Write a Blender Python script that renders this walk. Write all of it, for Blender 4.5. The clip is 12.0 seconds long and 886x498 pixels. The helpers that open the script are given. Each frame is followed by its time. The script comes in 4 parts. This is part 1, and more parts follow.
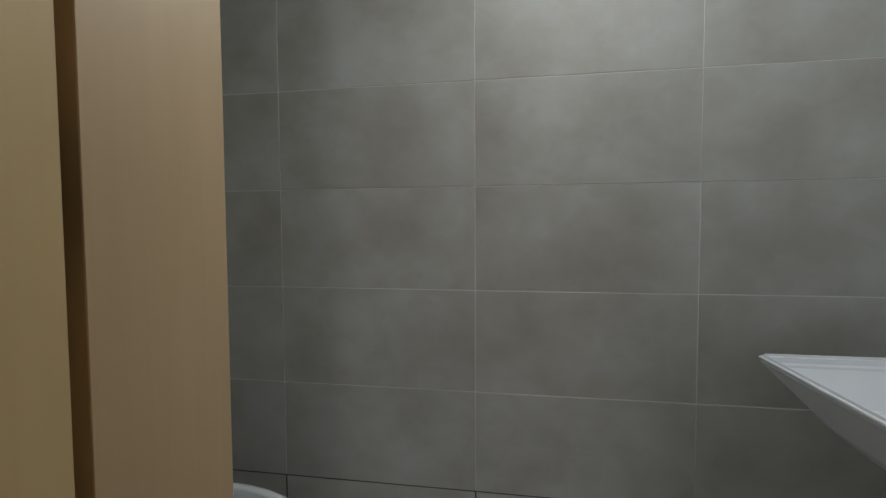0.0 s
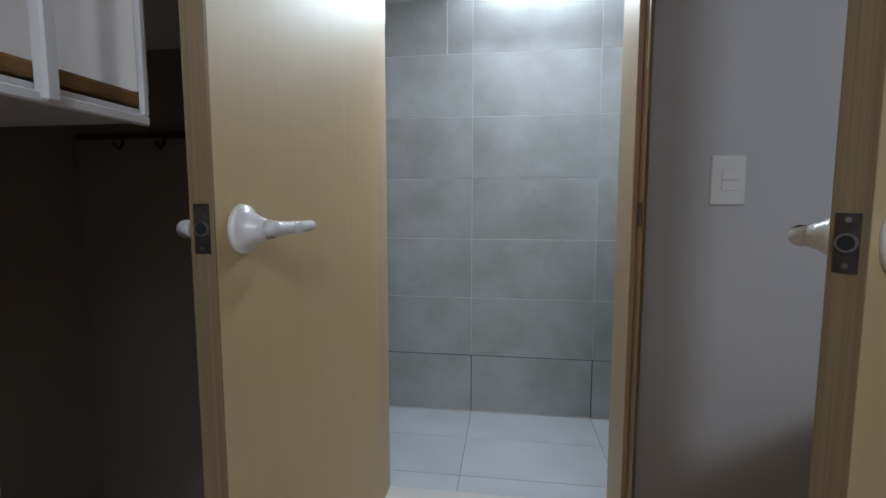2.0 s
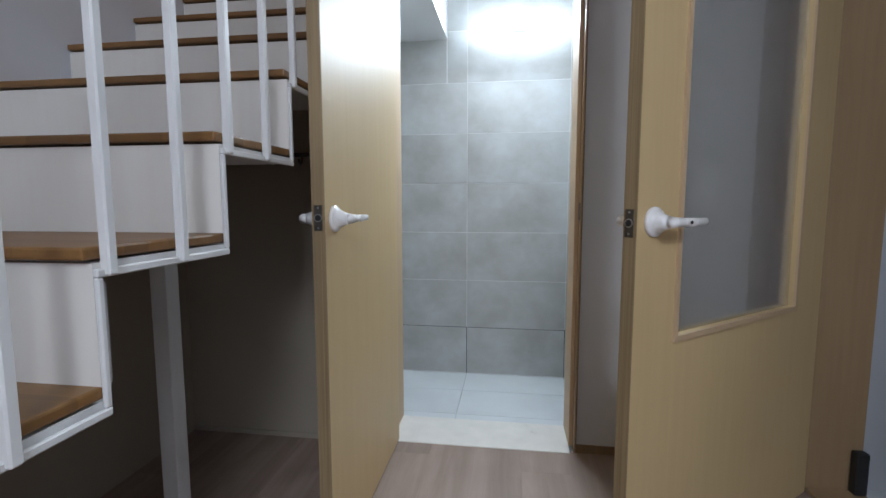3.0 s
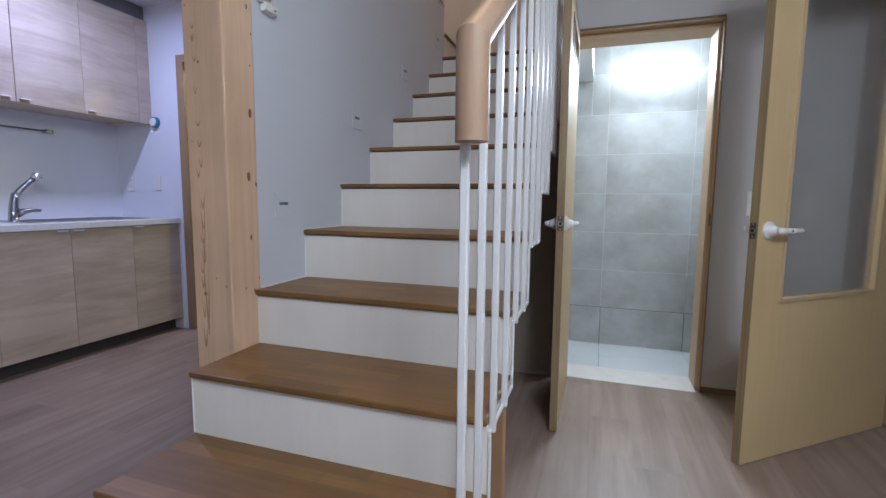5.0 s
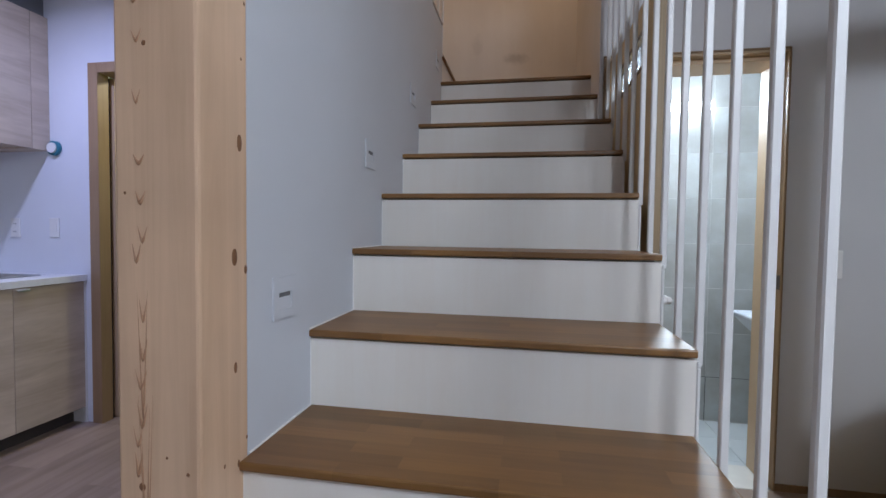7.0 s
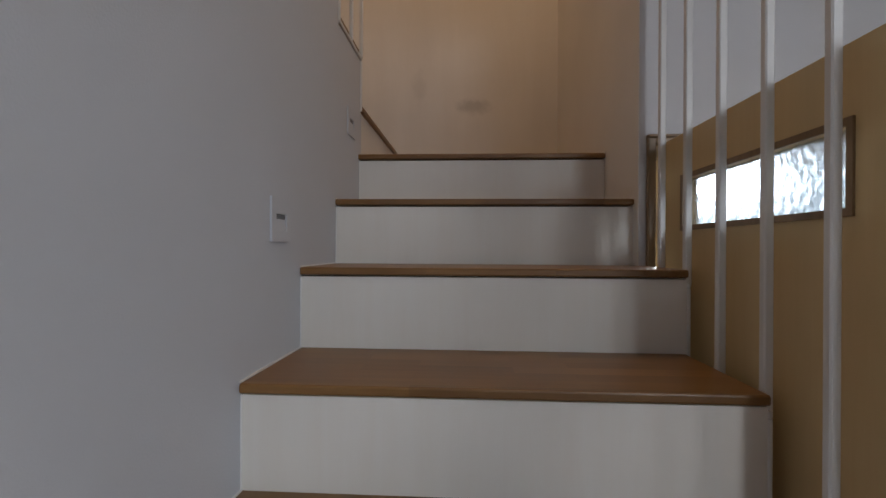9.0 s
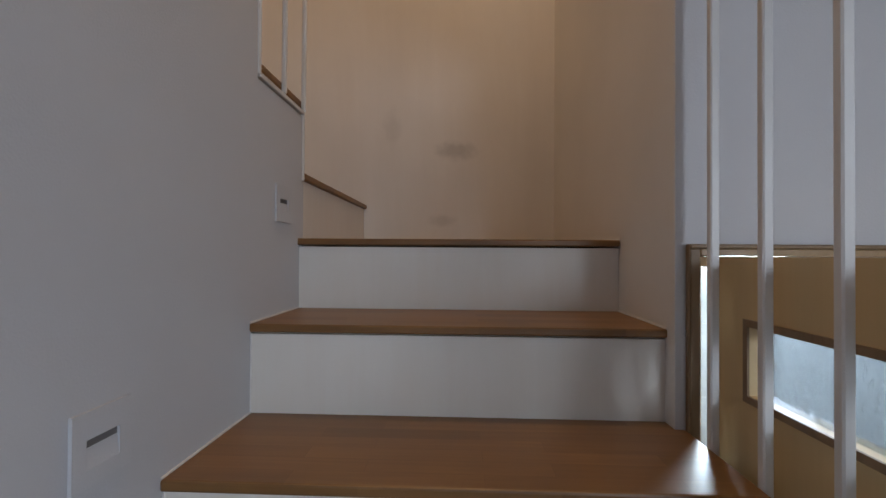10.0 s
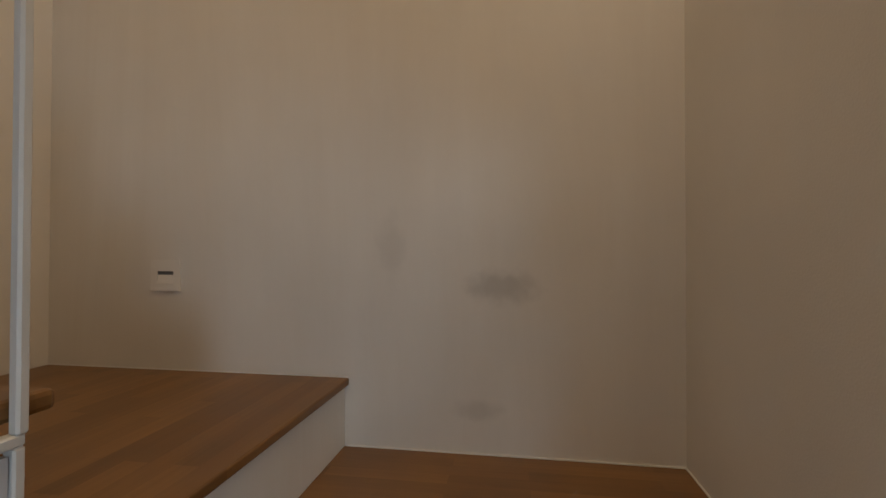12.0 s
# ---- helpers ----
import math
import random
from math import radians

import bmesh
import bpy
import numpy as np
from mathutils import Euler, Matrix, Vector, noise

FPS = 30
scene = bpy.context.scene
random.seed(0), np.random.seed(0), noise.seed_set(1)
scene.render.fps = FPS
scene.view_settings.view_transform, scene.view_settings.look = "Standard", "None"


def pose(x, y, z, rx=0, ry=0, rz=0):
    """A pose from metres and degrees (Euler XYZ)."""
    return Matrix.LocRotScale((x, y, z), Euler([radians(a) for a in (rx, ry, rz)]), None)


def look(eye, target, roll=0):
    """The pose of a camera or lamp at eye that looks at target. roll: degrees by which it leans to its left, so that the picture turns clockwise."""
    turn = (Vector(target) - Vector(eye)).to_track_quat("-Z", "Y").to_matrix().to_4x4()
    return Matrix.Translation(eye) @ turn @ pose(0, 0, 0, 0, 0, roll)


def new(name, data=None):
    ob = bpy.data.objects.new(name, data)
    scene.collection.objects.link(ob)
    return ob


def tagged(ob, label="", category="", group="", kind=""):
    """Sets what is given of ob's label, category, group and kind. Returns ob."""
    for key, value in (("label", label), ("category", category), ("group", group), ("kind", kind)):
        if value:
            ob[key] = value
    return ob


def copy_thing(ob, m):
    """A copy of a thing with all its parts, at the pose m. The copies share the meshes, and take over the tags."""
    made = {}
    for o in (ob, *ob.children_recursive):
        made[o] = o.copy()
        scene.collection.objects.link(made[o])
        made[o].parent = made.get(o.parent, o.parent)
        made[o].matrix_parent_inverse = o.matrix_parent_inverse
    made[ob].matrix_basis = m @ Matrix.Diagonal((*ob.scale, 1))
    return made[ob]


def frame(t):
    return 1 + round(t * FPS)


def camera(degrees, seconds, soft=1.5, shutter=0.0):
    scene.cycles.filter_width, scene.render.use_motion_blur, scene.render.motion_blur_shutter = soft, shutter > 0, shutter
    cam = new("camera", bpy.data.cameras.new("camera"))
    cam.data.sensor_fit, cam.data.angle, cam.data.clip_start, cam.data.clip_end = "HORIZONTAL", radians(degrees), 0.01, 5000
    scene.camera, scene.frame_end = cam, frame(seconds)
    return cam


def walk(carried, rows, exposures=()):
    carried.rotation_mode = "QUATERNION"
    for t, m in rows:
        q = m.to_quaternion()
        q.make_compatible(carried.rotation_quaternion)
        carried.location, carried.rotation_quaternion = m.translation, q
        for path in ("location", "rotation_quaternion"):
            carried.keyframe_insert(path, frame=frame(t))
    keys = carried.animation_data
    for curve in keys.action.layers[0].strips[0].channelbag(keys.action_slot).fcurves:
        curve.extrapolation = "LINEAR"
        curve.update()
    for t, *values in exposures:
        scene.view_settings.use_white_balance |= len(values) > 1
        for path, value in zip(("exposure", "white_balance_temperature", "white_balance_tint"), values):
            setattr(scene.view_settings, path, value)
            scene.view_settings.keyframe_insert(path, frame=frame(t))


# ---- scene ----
cam = camera(87.6, 12.0)
PATH = [
    (0, (1.307, 1.837, 1.054), (0.978, 3.808, 0.959), -0.3),
    (0.5, (1.277, 1.598, 1.006), (1.011, 3.576, 0.872), -0.6),
    (0.7, (1.299, 1.5, 1.019), (1.01, 3.472, 0.864), -0.4),
    (1, (1.357, 1.341, 1.028), (1.047, 3.31, 0.858), -0.3),
    (1.5, (1.371, 1.068, 1.041), (1.098, 3.041, 0.861), -0.2),
    (2, (1.357, 0.792, 1.046), (1.083, 2.763, 0.851), -0),
    (2.5, (1.426, 0.49, 1.043), (1.157, 2.462, 0.845), 0.2),
    (2.7, (1.444, 0.38, 1.045), (1.178, 2.353, 0.848), 0),
    (4.3, (1.328, -0.467, 1.079), (0.802, 1.451, 0.861), 0.4),
    (4.5, (1.27, -0.573, 1.082), (0.691, 1.329, 0.867), 0.4),
    (5, (1.122, -0.834, 1.12), (0.491, 1.051, 0.906), 0.5),
    (5.5, (1.02, -0.997, 1.144), (0.463, 0.915, 0.953), 0.6),
    (6, (0.791, -0.972, 1.209), (0.319, 0.965, 1.047), 0.3),
    (6.5, (0.634, -0.723, 1.221), (0.22, 1.23, 1.1), 0.3),
    (6.7, (0.584, -0.558, 1.214), (0.194, 1.4, 1.117), 0.5),
    (8.3, (0.441, 0.47, 1.616), (0.253, 2.46, 1.581), 0.5),
    (8.5, (0.427, 0.558, 1.654), (0.268, 2.552, 1.644), 0.4),
    (9, (0.402, 0.82, 1.807), (0.287, 2.816, 1.806), 0.3),
    (9.5, (0.443, 1.015, 1.958), (0.341, 3.012, 1.968), 0.4),
    (10, (0.453, 1.211, 2.104), (0.369, 3.209, 2.128), 0.4),
    (10.5, (0.455, 1.451, 2.264), (0.352, 3.448, 2.284), 0.1),
    (11, (0.477, 1.643, 2.39), (0.345, 3.639, 2.406), -0.2),
    (11.5, (0.448, 1.899, 2.555), (0.259, 3.89, 2.559), 0.1),
    (12, (0.454, 2.135, 2.674), (0.148, 4.111, 2.699), 0.1),
]
EXPOSURES = [(0, -1.24, 7450, 14), (1.0, -1.18, 7050, 13), (1.5, -1.07, 6700, 12.5), (2.2, -0.42, 6100, 12), (2.7, -0.1, 6100, 12), (4.3, 0.06, 6100, 12), (5.5, 0.03, 6080, 12), (6.7, 0.06, 6050, 12), (8.5, -0.10, 6420, 11), (9.0, -0.09, 6550, 11), (9.5, 0.03, 6350, 10.5), (10.5, 0.16, 5950, 9), (12.0, 0.1, 5850, 1)]
walk(cam, [(t, look(e, g, r)) for t, e, g, r in PATH], EXPOSURES)

# ---------------------------------------------------------------- light
world = bpy.data.worlds.new("world")
scene.world = world
world.use_nodes = True
world.node_tree.nodes["Background"].inputs[0].default_value = (0.6, 0.7, 0.9, 1)
world.node_tree.nodes["Background"].inputs[1].default_value = 0.05


def area_lamp(name, at, aim, power, size, color, size_y=0.0, spread=180):
    data = bpy.data.lights.new(name, "AREA")
    data.energy, data.size, data.color = power, size, color
    data.spread = radians(spread)
    if size_y:
        data.shape, data.size_y = "RECTANGLE", size_y
    ob = new(name, data)
    ob.matrix_world = look(at, aim)
    return ob


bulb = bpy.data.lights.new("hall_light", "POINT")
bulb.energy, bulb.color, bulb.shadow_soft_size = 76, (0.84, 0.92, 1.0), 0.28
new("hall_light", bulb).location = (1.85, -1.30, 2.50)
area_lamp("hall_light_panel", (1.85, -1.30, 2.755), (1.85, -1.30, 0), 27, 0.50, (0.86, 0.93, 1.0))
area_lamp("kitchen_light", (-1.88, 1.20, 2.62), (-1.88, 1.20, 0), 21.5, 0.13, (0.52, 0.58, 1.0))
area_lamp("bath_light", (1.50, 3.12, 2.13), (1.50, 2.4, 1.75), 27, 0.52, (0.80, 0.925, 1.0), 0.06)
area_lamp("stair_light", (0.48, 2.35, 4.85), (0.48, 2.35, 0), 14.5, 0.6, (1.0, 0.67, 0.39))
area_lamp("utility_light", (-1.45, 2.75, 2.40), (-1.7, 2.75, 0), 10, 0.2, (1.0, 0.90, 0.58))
# Added cool fill aimed at the utility wall; no window is built there.
area_lamp("utility_fill", (-1.05, 2.85, 1.2), (-2.4, 3.1, 1.0), 1.2, 0.5, (0.75, 0.9, 1.0), 0.9)

# ---------------------------------------------------------------- materials
MATS = {}


def material(name, color, rough=0.5, metal=0.0, grain=0.0, grain_scale=(30, 30, 3), grain_dark=0.6, blotch=0.12,
             blotch_scale=2.0, bump=0.05, bump_scale=120.0, piece=0.0, spec=0.5, coat=0.0, tint=None):
    """Paint, wood or stone: large blotches, fine streaks along one axis, a fine bump, and a shift from piece to piece."""
    m = bpy.data.materials.new(name)
    m.use_nodes = True
    t = m.node_tree
    b = t.nodes["Principled BSDF"]
    b.inputs["Metallic"].default_value = metal
    b.inputs["Specular IOR Level"].default_value = spec
    b.inputs["Coat Weight"].default_value = coat
    co = t.nodes.new("ShaderNodeTexCoord")
    vec = co.outputs["Object"]
    info = t.nodes.new("ShaderNodeObjectInfo")
    if piece:
        add = t.nodes.new("ShaderNodeVectorMath")
        add.operation = "MULTIPLY_ADD"
        t.links.new(info.outputs["Random"], add.inputs[0])
        add.inputs[1].default_value = (37, 91, 53)
        t.links.new(vec, add.inputs[2])
        vec = add.outputs[0]
    big = t.nodes.new("ShaderNodeTexNoise")
    big.inputs["Scale"].default_value, big.inputs["Detail"].default_value = blotch_scale, 5
    t.links.new(vec, big.inputs["Vector"])
    lo = [c * (1 - blotch) for c in color] + [1]
    hi = [min(1, c * (1 + blotch)) for c in (tint or color)] + [1]
    ramp = t.nodes.new("ShaderNodeValToRGB")
    ramp.color_ramp.elements[0].position, ramp.color_ramp.elements[1].position = 0.3, 0.7
    ramp.color_ramp.elements[0].color, ramp.color_ramp.elements[1].color = lo, hi
    t.links.new(big.outputs["Fac"], ramp.inputs["Fac"])
    col = ramp.outputs["Color"]
    height = None
    if grain:
        mp = t.nodes.new("ShaderNodeMapping")
        mp.inputs["Scale"].default_value = grain_scale
        t.links.new(vec, mp.inputs["Vector"])
        warp = t.nodes.new("ShaderNodeTexNoise")
        warp.inputs["Scale"].default_value, warp.inputs["Detail"].default_value = 1.0, 8
        warp.inputs["Roughness"].default_value, warp.inputs["Distortion"].default_value = 0.65, 0.6
        t.links.new(mp.outputs[0], warp.inputs["Vector"])
        r2 = t.nodes.new("ShaderNodeValToRGB")
        r2.color_ramp.elements[0].position, r2.color_ramp.elements[1].position = 0.32, 0.62
        r2.color_ramp.elements[0].color = (grain_dark, grain_dark * 0.95, grain_dark * 0.9, 1)
        r2.color_ramp.elements[1].color = (1, 1, 1, 1)
        t.links.new(warp.outputs["Fac"], r2.inputs["Fac"])
        mix = t.nodes.new("ShaderNodeMix")
        mix.data_type, mix.blend_type = "RGBA", "MULTIPLY"
        mix.inputs[0].default_value = grain
        t.links.new(col, mix.inputs[6])
        t.links.new(r2.outputs["Color"], mix.inputs[7])
        col = mix.outputs[2]
        height = warp.outputs["Fac"]
    if piece:
        hsv = t.nodes.new("ShaderNodeHueSaturation")
        mr = t.nodes.new("ShaderNodeMapRange")
        mr.inputs["To Min"].default_value, mr.inputs["To Max"].default_value = 1 - piece, 1 + piece
        t.links.new(info.outputs["Random"], mr.inputs["Value"])
        t.links.new(mr.outputs[0], hsv.inputs["Value"])
        t.links.new(col, hsv.inputs["Color"])
        col = hsv.outputs["Color"]
    t.links.new(col, b.inputs["Base Color"])
    fine = t.nodes.new("ShaderNodeTexNoise")
    fine.inputs["Scale"].default_value, fine.inputs["Detail"].default_value = bump_scale, 3
    t.links.new(vec, fine.inputs["Vector"])
    rr = t.nodes.new("ShaderNodeMapRange")
    rr.inputs["To Min"].default_value, rr.inputs["To Max"].default_value = max(0.02, rough - 0.07), min(1, rough + 0.07)
    t.links.new(big.outputs["Fac"], rr.inputs["Value"])
    t.links.new(rr.outputs[0], b.inputs["Roughness"])
    if bump:
        bp = t.nodes.new("ShaderNodeBump")
        bp.inputs["Strength"].default_value, bp.inputs["Distance"].default_value = bump, 0.004
        t.links.new(height if height else fine.outputs["Fac"], bp.inputs["Height"])
        t.links.new(bp.outputs[0], b.inputs["Normal"])
    MATS[name] = m
    return m


def staves(m, along, width, length, strength=0.6):
    """Glued staves on a solid-wood board: each stave a shade of its own."""
    t = m.node_tree
    b = t.nodes["Principled BSDF"]
    old = b.inputs["Base Color"].links[0].from_socket
    co = t.nodes.new("ShaderNodeTexCoord")
    mp = t.nodes.new("ShaderNodeMapping")
    if along == "y":
        mp.inputs["Rotation"].default_value = (0, 0, radians(90))
    t.links.new(co.outputs["Object"], mp.inputs["Vector"])
    br = t.nodes.new("ShaderNodeTexBrick")
    br.inputs["Color1"].default_value, br.inputs["Color2"].default_value = (0.70, 0.66, 0.62, 1), (1.18, 1.16, 1.14, 1)
    br.inputs["Mortar"].default_value = (0.8, 0.78, 0.76, 1)
    br.inputs["Scale"].default_value, br.inputs["Mortar Size"].default_value = 1.0, 0.0005
    br.inputs["Brick Width"].default_value, br.inputs["Row Height"].default_value = length, width
    br.offset = 0.37
    t.links.new(mp.outputs[0], br.inputs["Vector"])
    mix = t.nodes.new("ShaderNodeMix")
    mix.data_type, mix.blend_type = "RGBA", "MULTIPLY"
    mix.inputs[0].default_value = strength
    t.links.new(old, mix.inputs[6])
    t.links.new(br.outputs["Color"], mix.inputs[7])
    t.links.new(mix.outputs[2], b.inputs["Base Color"])


def glass(name, color=(1, 1, 1), rough=0.0, bump=0.0, scale=40.0):
    m = bpy.data.materials.new(name)
    m.use_nodes = True
    t = m.node_tree
    b = t.nodes["Principled BSDF"]
    b.inputs["Base Color"].default_value = (*color, 1)
    b.inputs["Transmission Weight"].default_value = 1.0
    b.inputs["Roughness"].default_value, b.inputs["IOR"].default_value = rough, 1.45
    if bump:
        co = t.nodes.new("ShaderNodeTexCoord")
        v = t.nodes.new("ShaderNodeTexVoronoi")
        v.feature = "SMOOTH_F1"
        v.inputs["Scale"].default_value = scale
        t.links.new(co.outputs["Object"], v.inputs["Vector"])
        bp = t.nodes.new("ShaderNodeBump")
        bp.inputs["Strength"].default_value, bp.inputs["Distance"].default_value = bump, 0.01
        t.links.new(v.outputs["Distance"], bp.inputs["Height"])
        t.links.new(bp.outputs[0], b.inputs["Normal"])
    MATS[name] = m
    return m


def glow(name, color, strength):
    m = bpy.data.materials.new(name)
    m.use_nodes = True
    b = m.node_tree.nodes["Principled BSDF"]
    b.inputs["Base Color"].default_value = (0.9, 0.9, 0.9, 1)
    b.inputs["Emission Color"].default_value = (*color, 1)
    b.inputs["Emission Strength"].default_value = strength
    MATS[name] = m
    return m


WALL = material("wall_paper", (0.535, 0.555, 0.59), 0.75, blotch=0.03, bump=0.12, bump_scale=260)
HALL_WALL = material("hall_wallpaper", (0.565, 0.558, 0.568), 0.75, blotch=0.03, bump=0.12, bump_scale=260)
LANDING_WALL = material("landing_wallpaper", (0.74, 0.71, 0.67), 0.8, blotch=0.06, blotch_scale=1.6, bump=0.1, bump_scale=240)
LANDING_END = material("stained_wallpaper", (0.74, 0.71, 0.67), 0.8, grain=0.4, grain_scale=(2.4, 2.4, 0.25), grain_dark=0.80, blotch=0.06,
                       blotch_scale=1.6, bump=0.1, bump_scale=240)


def soil(m, marks):
    """Soft smudges of dirt on a wall facing y: (x, z, half width, half height, strength)."""
    t = m.node_tree
    b = t.nodes["Principled BSDF"]
    for x, z, w, h, amount in marks:
        old = b.inputs["Base Color"].links[0].from_socket
        co = t.nodes.new("ShaderNodeTexCoord")
        sub = t.nodes.new("ShaderNodeVectorMath")
        sub.operation = "SUBTRACT"
        sub.inputs[1].default_value = (x, BACK_WALL, z)
        t.links.new(co.outputs["Object"], sub.inputs[0])
        sc = t.nodes.new("ShaderNodeVectorMath")
        sc.operation = "MULTIPLY"
        sc.inputs[1].default_value = (1 / w, 0, 1 / h)
        t.links.new(sub.outputs[0], sc.inputs[0])
        ln = t.nodes.new("ShaderNodeVectorMath")
        ln.operation = "LENGTH"
        t.links.new(sc.outputs[0], ln.inputs[0])
        ns = t.nodes.new("ShaderNodeTexNoise")
        ns.inputs["Scale"].default_value, ns.inputs["Detail"].default_value = 22, 4
        t.links.new(co.outputs["Object"], ns.inputs["Vector"])
        add = t.nodes.new("ShaderNodeMath")
        add.operation = "MULTIPLY_ADD"
        add.inputs[1].default_value = 0.9
        t.links.new(ns.outputs["Fac"], add.inputs[0])
        t.links.new(ln.outputs["Value"], add.inputs[2])
        mr = t.nodes.new("ShaderNodeMapRange")
        mr.interpolation_type = "SMOOTHSTEP"
        mr.inputs["From Min"].default_value, mr.inputs["From Max"].default_value = 0.7, 1.5
        mr.inputs["To Min"].default_value, mr.inputs["To Max"].default_value = amount, 0.0
        t.links.new(add.outputs[0], mr.inputs["Value"])
        mix = t.nodes.new("ShaderNodeMix")
        mix.data_type, mix.blend_type = "RGBA", "MULTIPLY"
        mix.inputs[7].default_value = (0.42, 0.42, 0.43, 1)
        t.links.new(mr.outputs[0], mix.inputs[0])
        t.links.new(old, mix.inputs[6])
        t.links.new(mix.outputs[2], b.inputs["Base Color"])


BACK_WALL = 3.363
soil(LANDING_END, [(0.42, 2.588, 0.12, 0.055, 0.42), (0.36, 2.262, 0.08, 0.035, 0.25), (0.12, 2.70, 0.05, 0.11, 0.16)])
# Under-stair wall colour, darkened so that it holds the shade there.
UNDER = material("closet_wall_shade", (0.40, 0.35, 0.28), 0.8, blotch=0.05)
CEIL = material("ceiling_paper", (0.72, 0.73, 0.76), 0.8, blotch=0.03, bump=0.08, bump_scale=200)
GREEN = material("green_paint", (0.27, 0.36, 0.10), 0.6, blotch=0.08, bump=0.1)
FLOOR = material("laminate_oak", (0.335, 0.25, 0.205), 0.42, grain=0.85, grain_scale=(13, 0.8, 13), grain_dark=0.66, blotch=0.12,
                 blotch_scale=3, bump=0.03, piece=0.09)
TREAD = material("tread_wood", (0.210, 0.108, 0.033), 0.40, grain=0.6, grain_scale=(2.5, 60, 60), grain_dark=0.72, blotch=0.14,
                 blotch_scale=5, bump=0.02, piece=0.03)
staves(TREAD, "x", 0.045, 0.30, 0.8)
TREAD_Y = material("platform_wood", (0.210, 0.108, 0.033), 0.40, grain=0.6, grain_scale=(60, 2.5, 60), grain_dark=0.72, blotch=0.14,
                   blotch_scale=5, bump=0.02, piece=0.03)
staves(TREAD_Y, "y", 0.045, 0.30, 0.8)
RISER = material("riser_panel", (0.74, 0.715, 0.665), 0.5, grain=0.35, grain_scale=(22, 22, 1.4), grain_dark=0.94, blotch=0.05, bump=0.03)
STEEL = material("white_steel", (0.66, 0.655, 0.64), 0.38, blotch=0.05, blotch_scale=6, bump=0.03, bump_scale=60)
STEEL_DARK = material("primed_steel", (0.45, 0.44, 0.43), 0.6, blotch=0.1)
PINE = material("pine_post", (0.62, 0.428, 0.283), 0.5, grain=0.75, grain_scale=(20, 20, 0.8), grain_dark=0.78, blotch=0.12, blotch_scale=3,
                bump=0.04)
GRAIN = material("pine_latewood", (0.37, 0.205, 0.115), 0.5, grain=0.5, grain_scale=(60, 60, 60), grain_dark=0.8)
KNOT = material("pine_knot", (0.20, 0.09, 0.035), 0.6, grain=0.5, grain_scale=(90, 90, 90), grain_dark=0.5, bump=0.05)
OLDWOOD = material("brown_timber", (0.30, 0.145, 0.05), 0.5, grain=0.8, grain_scale=(30, 30, 1.8), grain_dark=0.6, blotch=0.16, bump=0.04)
OLDWOOD2 = material("orange_timber", (0.45, 0.24, 0.09), 0.5, grain=0.8, grain_scale=(30, 30, 1.8), grain_dark=0.7, blotch=0.14, bump=0.04)
RAIL = material("beech_rail", (0.37, 0.245, 0.16), 0.45, grain=0.6, grain_scale=(60, 5, 5), grain_dark=0.85, blotch=0.06, bump=0.02)
DOOR = material("birch_door", (0.62, 0.46, 0.24), 0.50, grain=0.35, grain_scale=(40, 40, 2.0), grain_dark=0.88, blotch=0.05, bump=0.012)
PLY = material("ply_edge", (0.32, 0.228, 0.122), 0.55, grain=0.8, grain_scale=(160, 160, 1.5), grain_dark=0.6, blotch=0.08, bump=0.05)
FRAME = material("door_frame_wood", (0.56, 0.405, 0.25), 0.46, grain=0.3, grain_scale=(50, 50, 2), grain_dark=0.86, blotch=0.06, bump=0.02)
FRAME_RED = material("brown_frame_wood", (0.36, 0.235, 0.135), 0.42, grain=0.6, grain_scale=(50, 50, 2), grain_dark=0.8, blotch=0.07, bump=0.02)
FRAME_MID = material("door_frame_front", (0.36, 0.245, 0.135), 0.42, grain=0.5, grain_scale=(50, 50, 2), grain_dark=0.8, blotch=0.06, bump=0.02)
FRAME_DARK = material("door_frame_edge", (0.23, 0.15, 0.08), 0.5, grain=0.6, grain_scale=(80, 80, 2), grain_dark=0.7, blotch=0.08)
CAB = material("cabinet_ash", (0.60, 0.495, 0.395), 0.45, grain=0.95, grain_scale=(7, 1.1, 9), grain_dark=0.70, blotch=0.12, blotch_scale=2.6,
               bump=0.02, piece=0.03)
WORKTOP = material("worktop_stone", (0.80, 0.80, 0.80), 0.3, blotch=0.04, blotch_scale=30)
BACKSPLASH = material("backsplash_panel", (0.755, 0.77, 0.81), 0.35, blotch=0.03, bump=0.02)
TILE = material("wall_tile", (0.445, 0.442, 0.42), 0.36, grain=0.5, grain_scale=(9, 9, 13), grain_dark=0.86, blotch=0.10, blotch_scale=4.2, bump=0.03, bump_scale=90, piece=0.03,
                tint=(0.485, 0.505, 0.50))
FTILE = material("floor_tile", (0.62, 0.645, 0.65), 0.35, blotch=0.06, blotch_scale=4, bump=0.02, piece=0.02)
GROUT = material("grout", (0.68, 0.68, 0.66), 0.85, blotch=0.1, blotch_scale=9)
GROUT_FLOOR = material("floor_grout", (0.22, 0.22, 0.22), 0.85, blotch=0.1, blotch_scale=9)
GROUT_DARK = material("dark_grout", (0.045, 0.045, 0.045), 0.9, blotch=0.2, blotch_scale=9)
BATHCEIL = material("bath_ceiling", (0.82, 0.83, 0.84), 0.5, blotch=0.02)
MARBLE = material("threshold_stone", (0.74, 0.71, 0.66), 0.3, blotch=0.06, blotch_scale=12)
PLASTIC = material("white_plastic", (0.80, 0.79, 0.77), 0.35, blotch=0.03, bump=0.0)
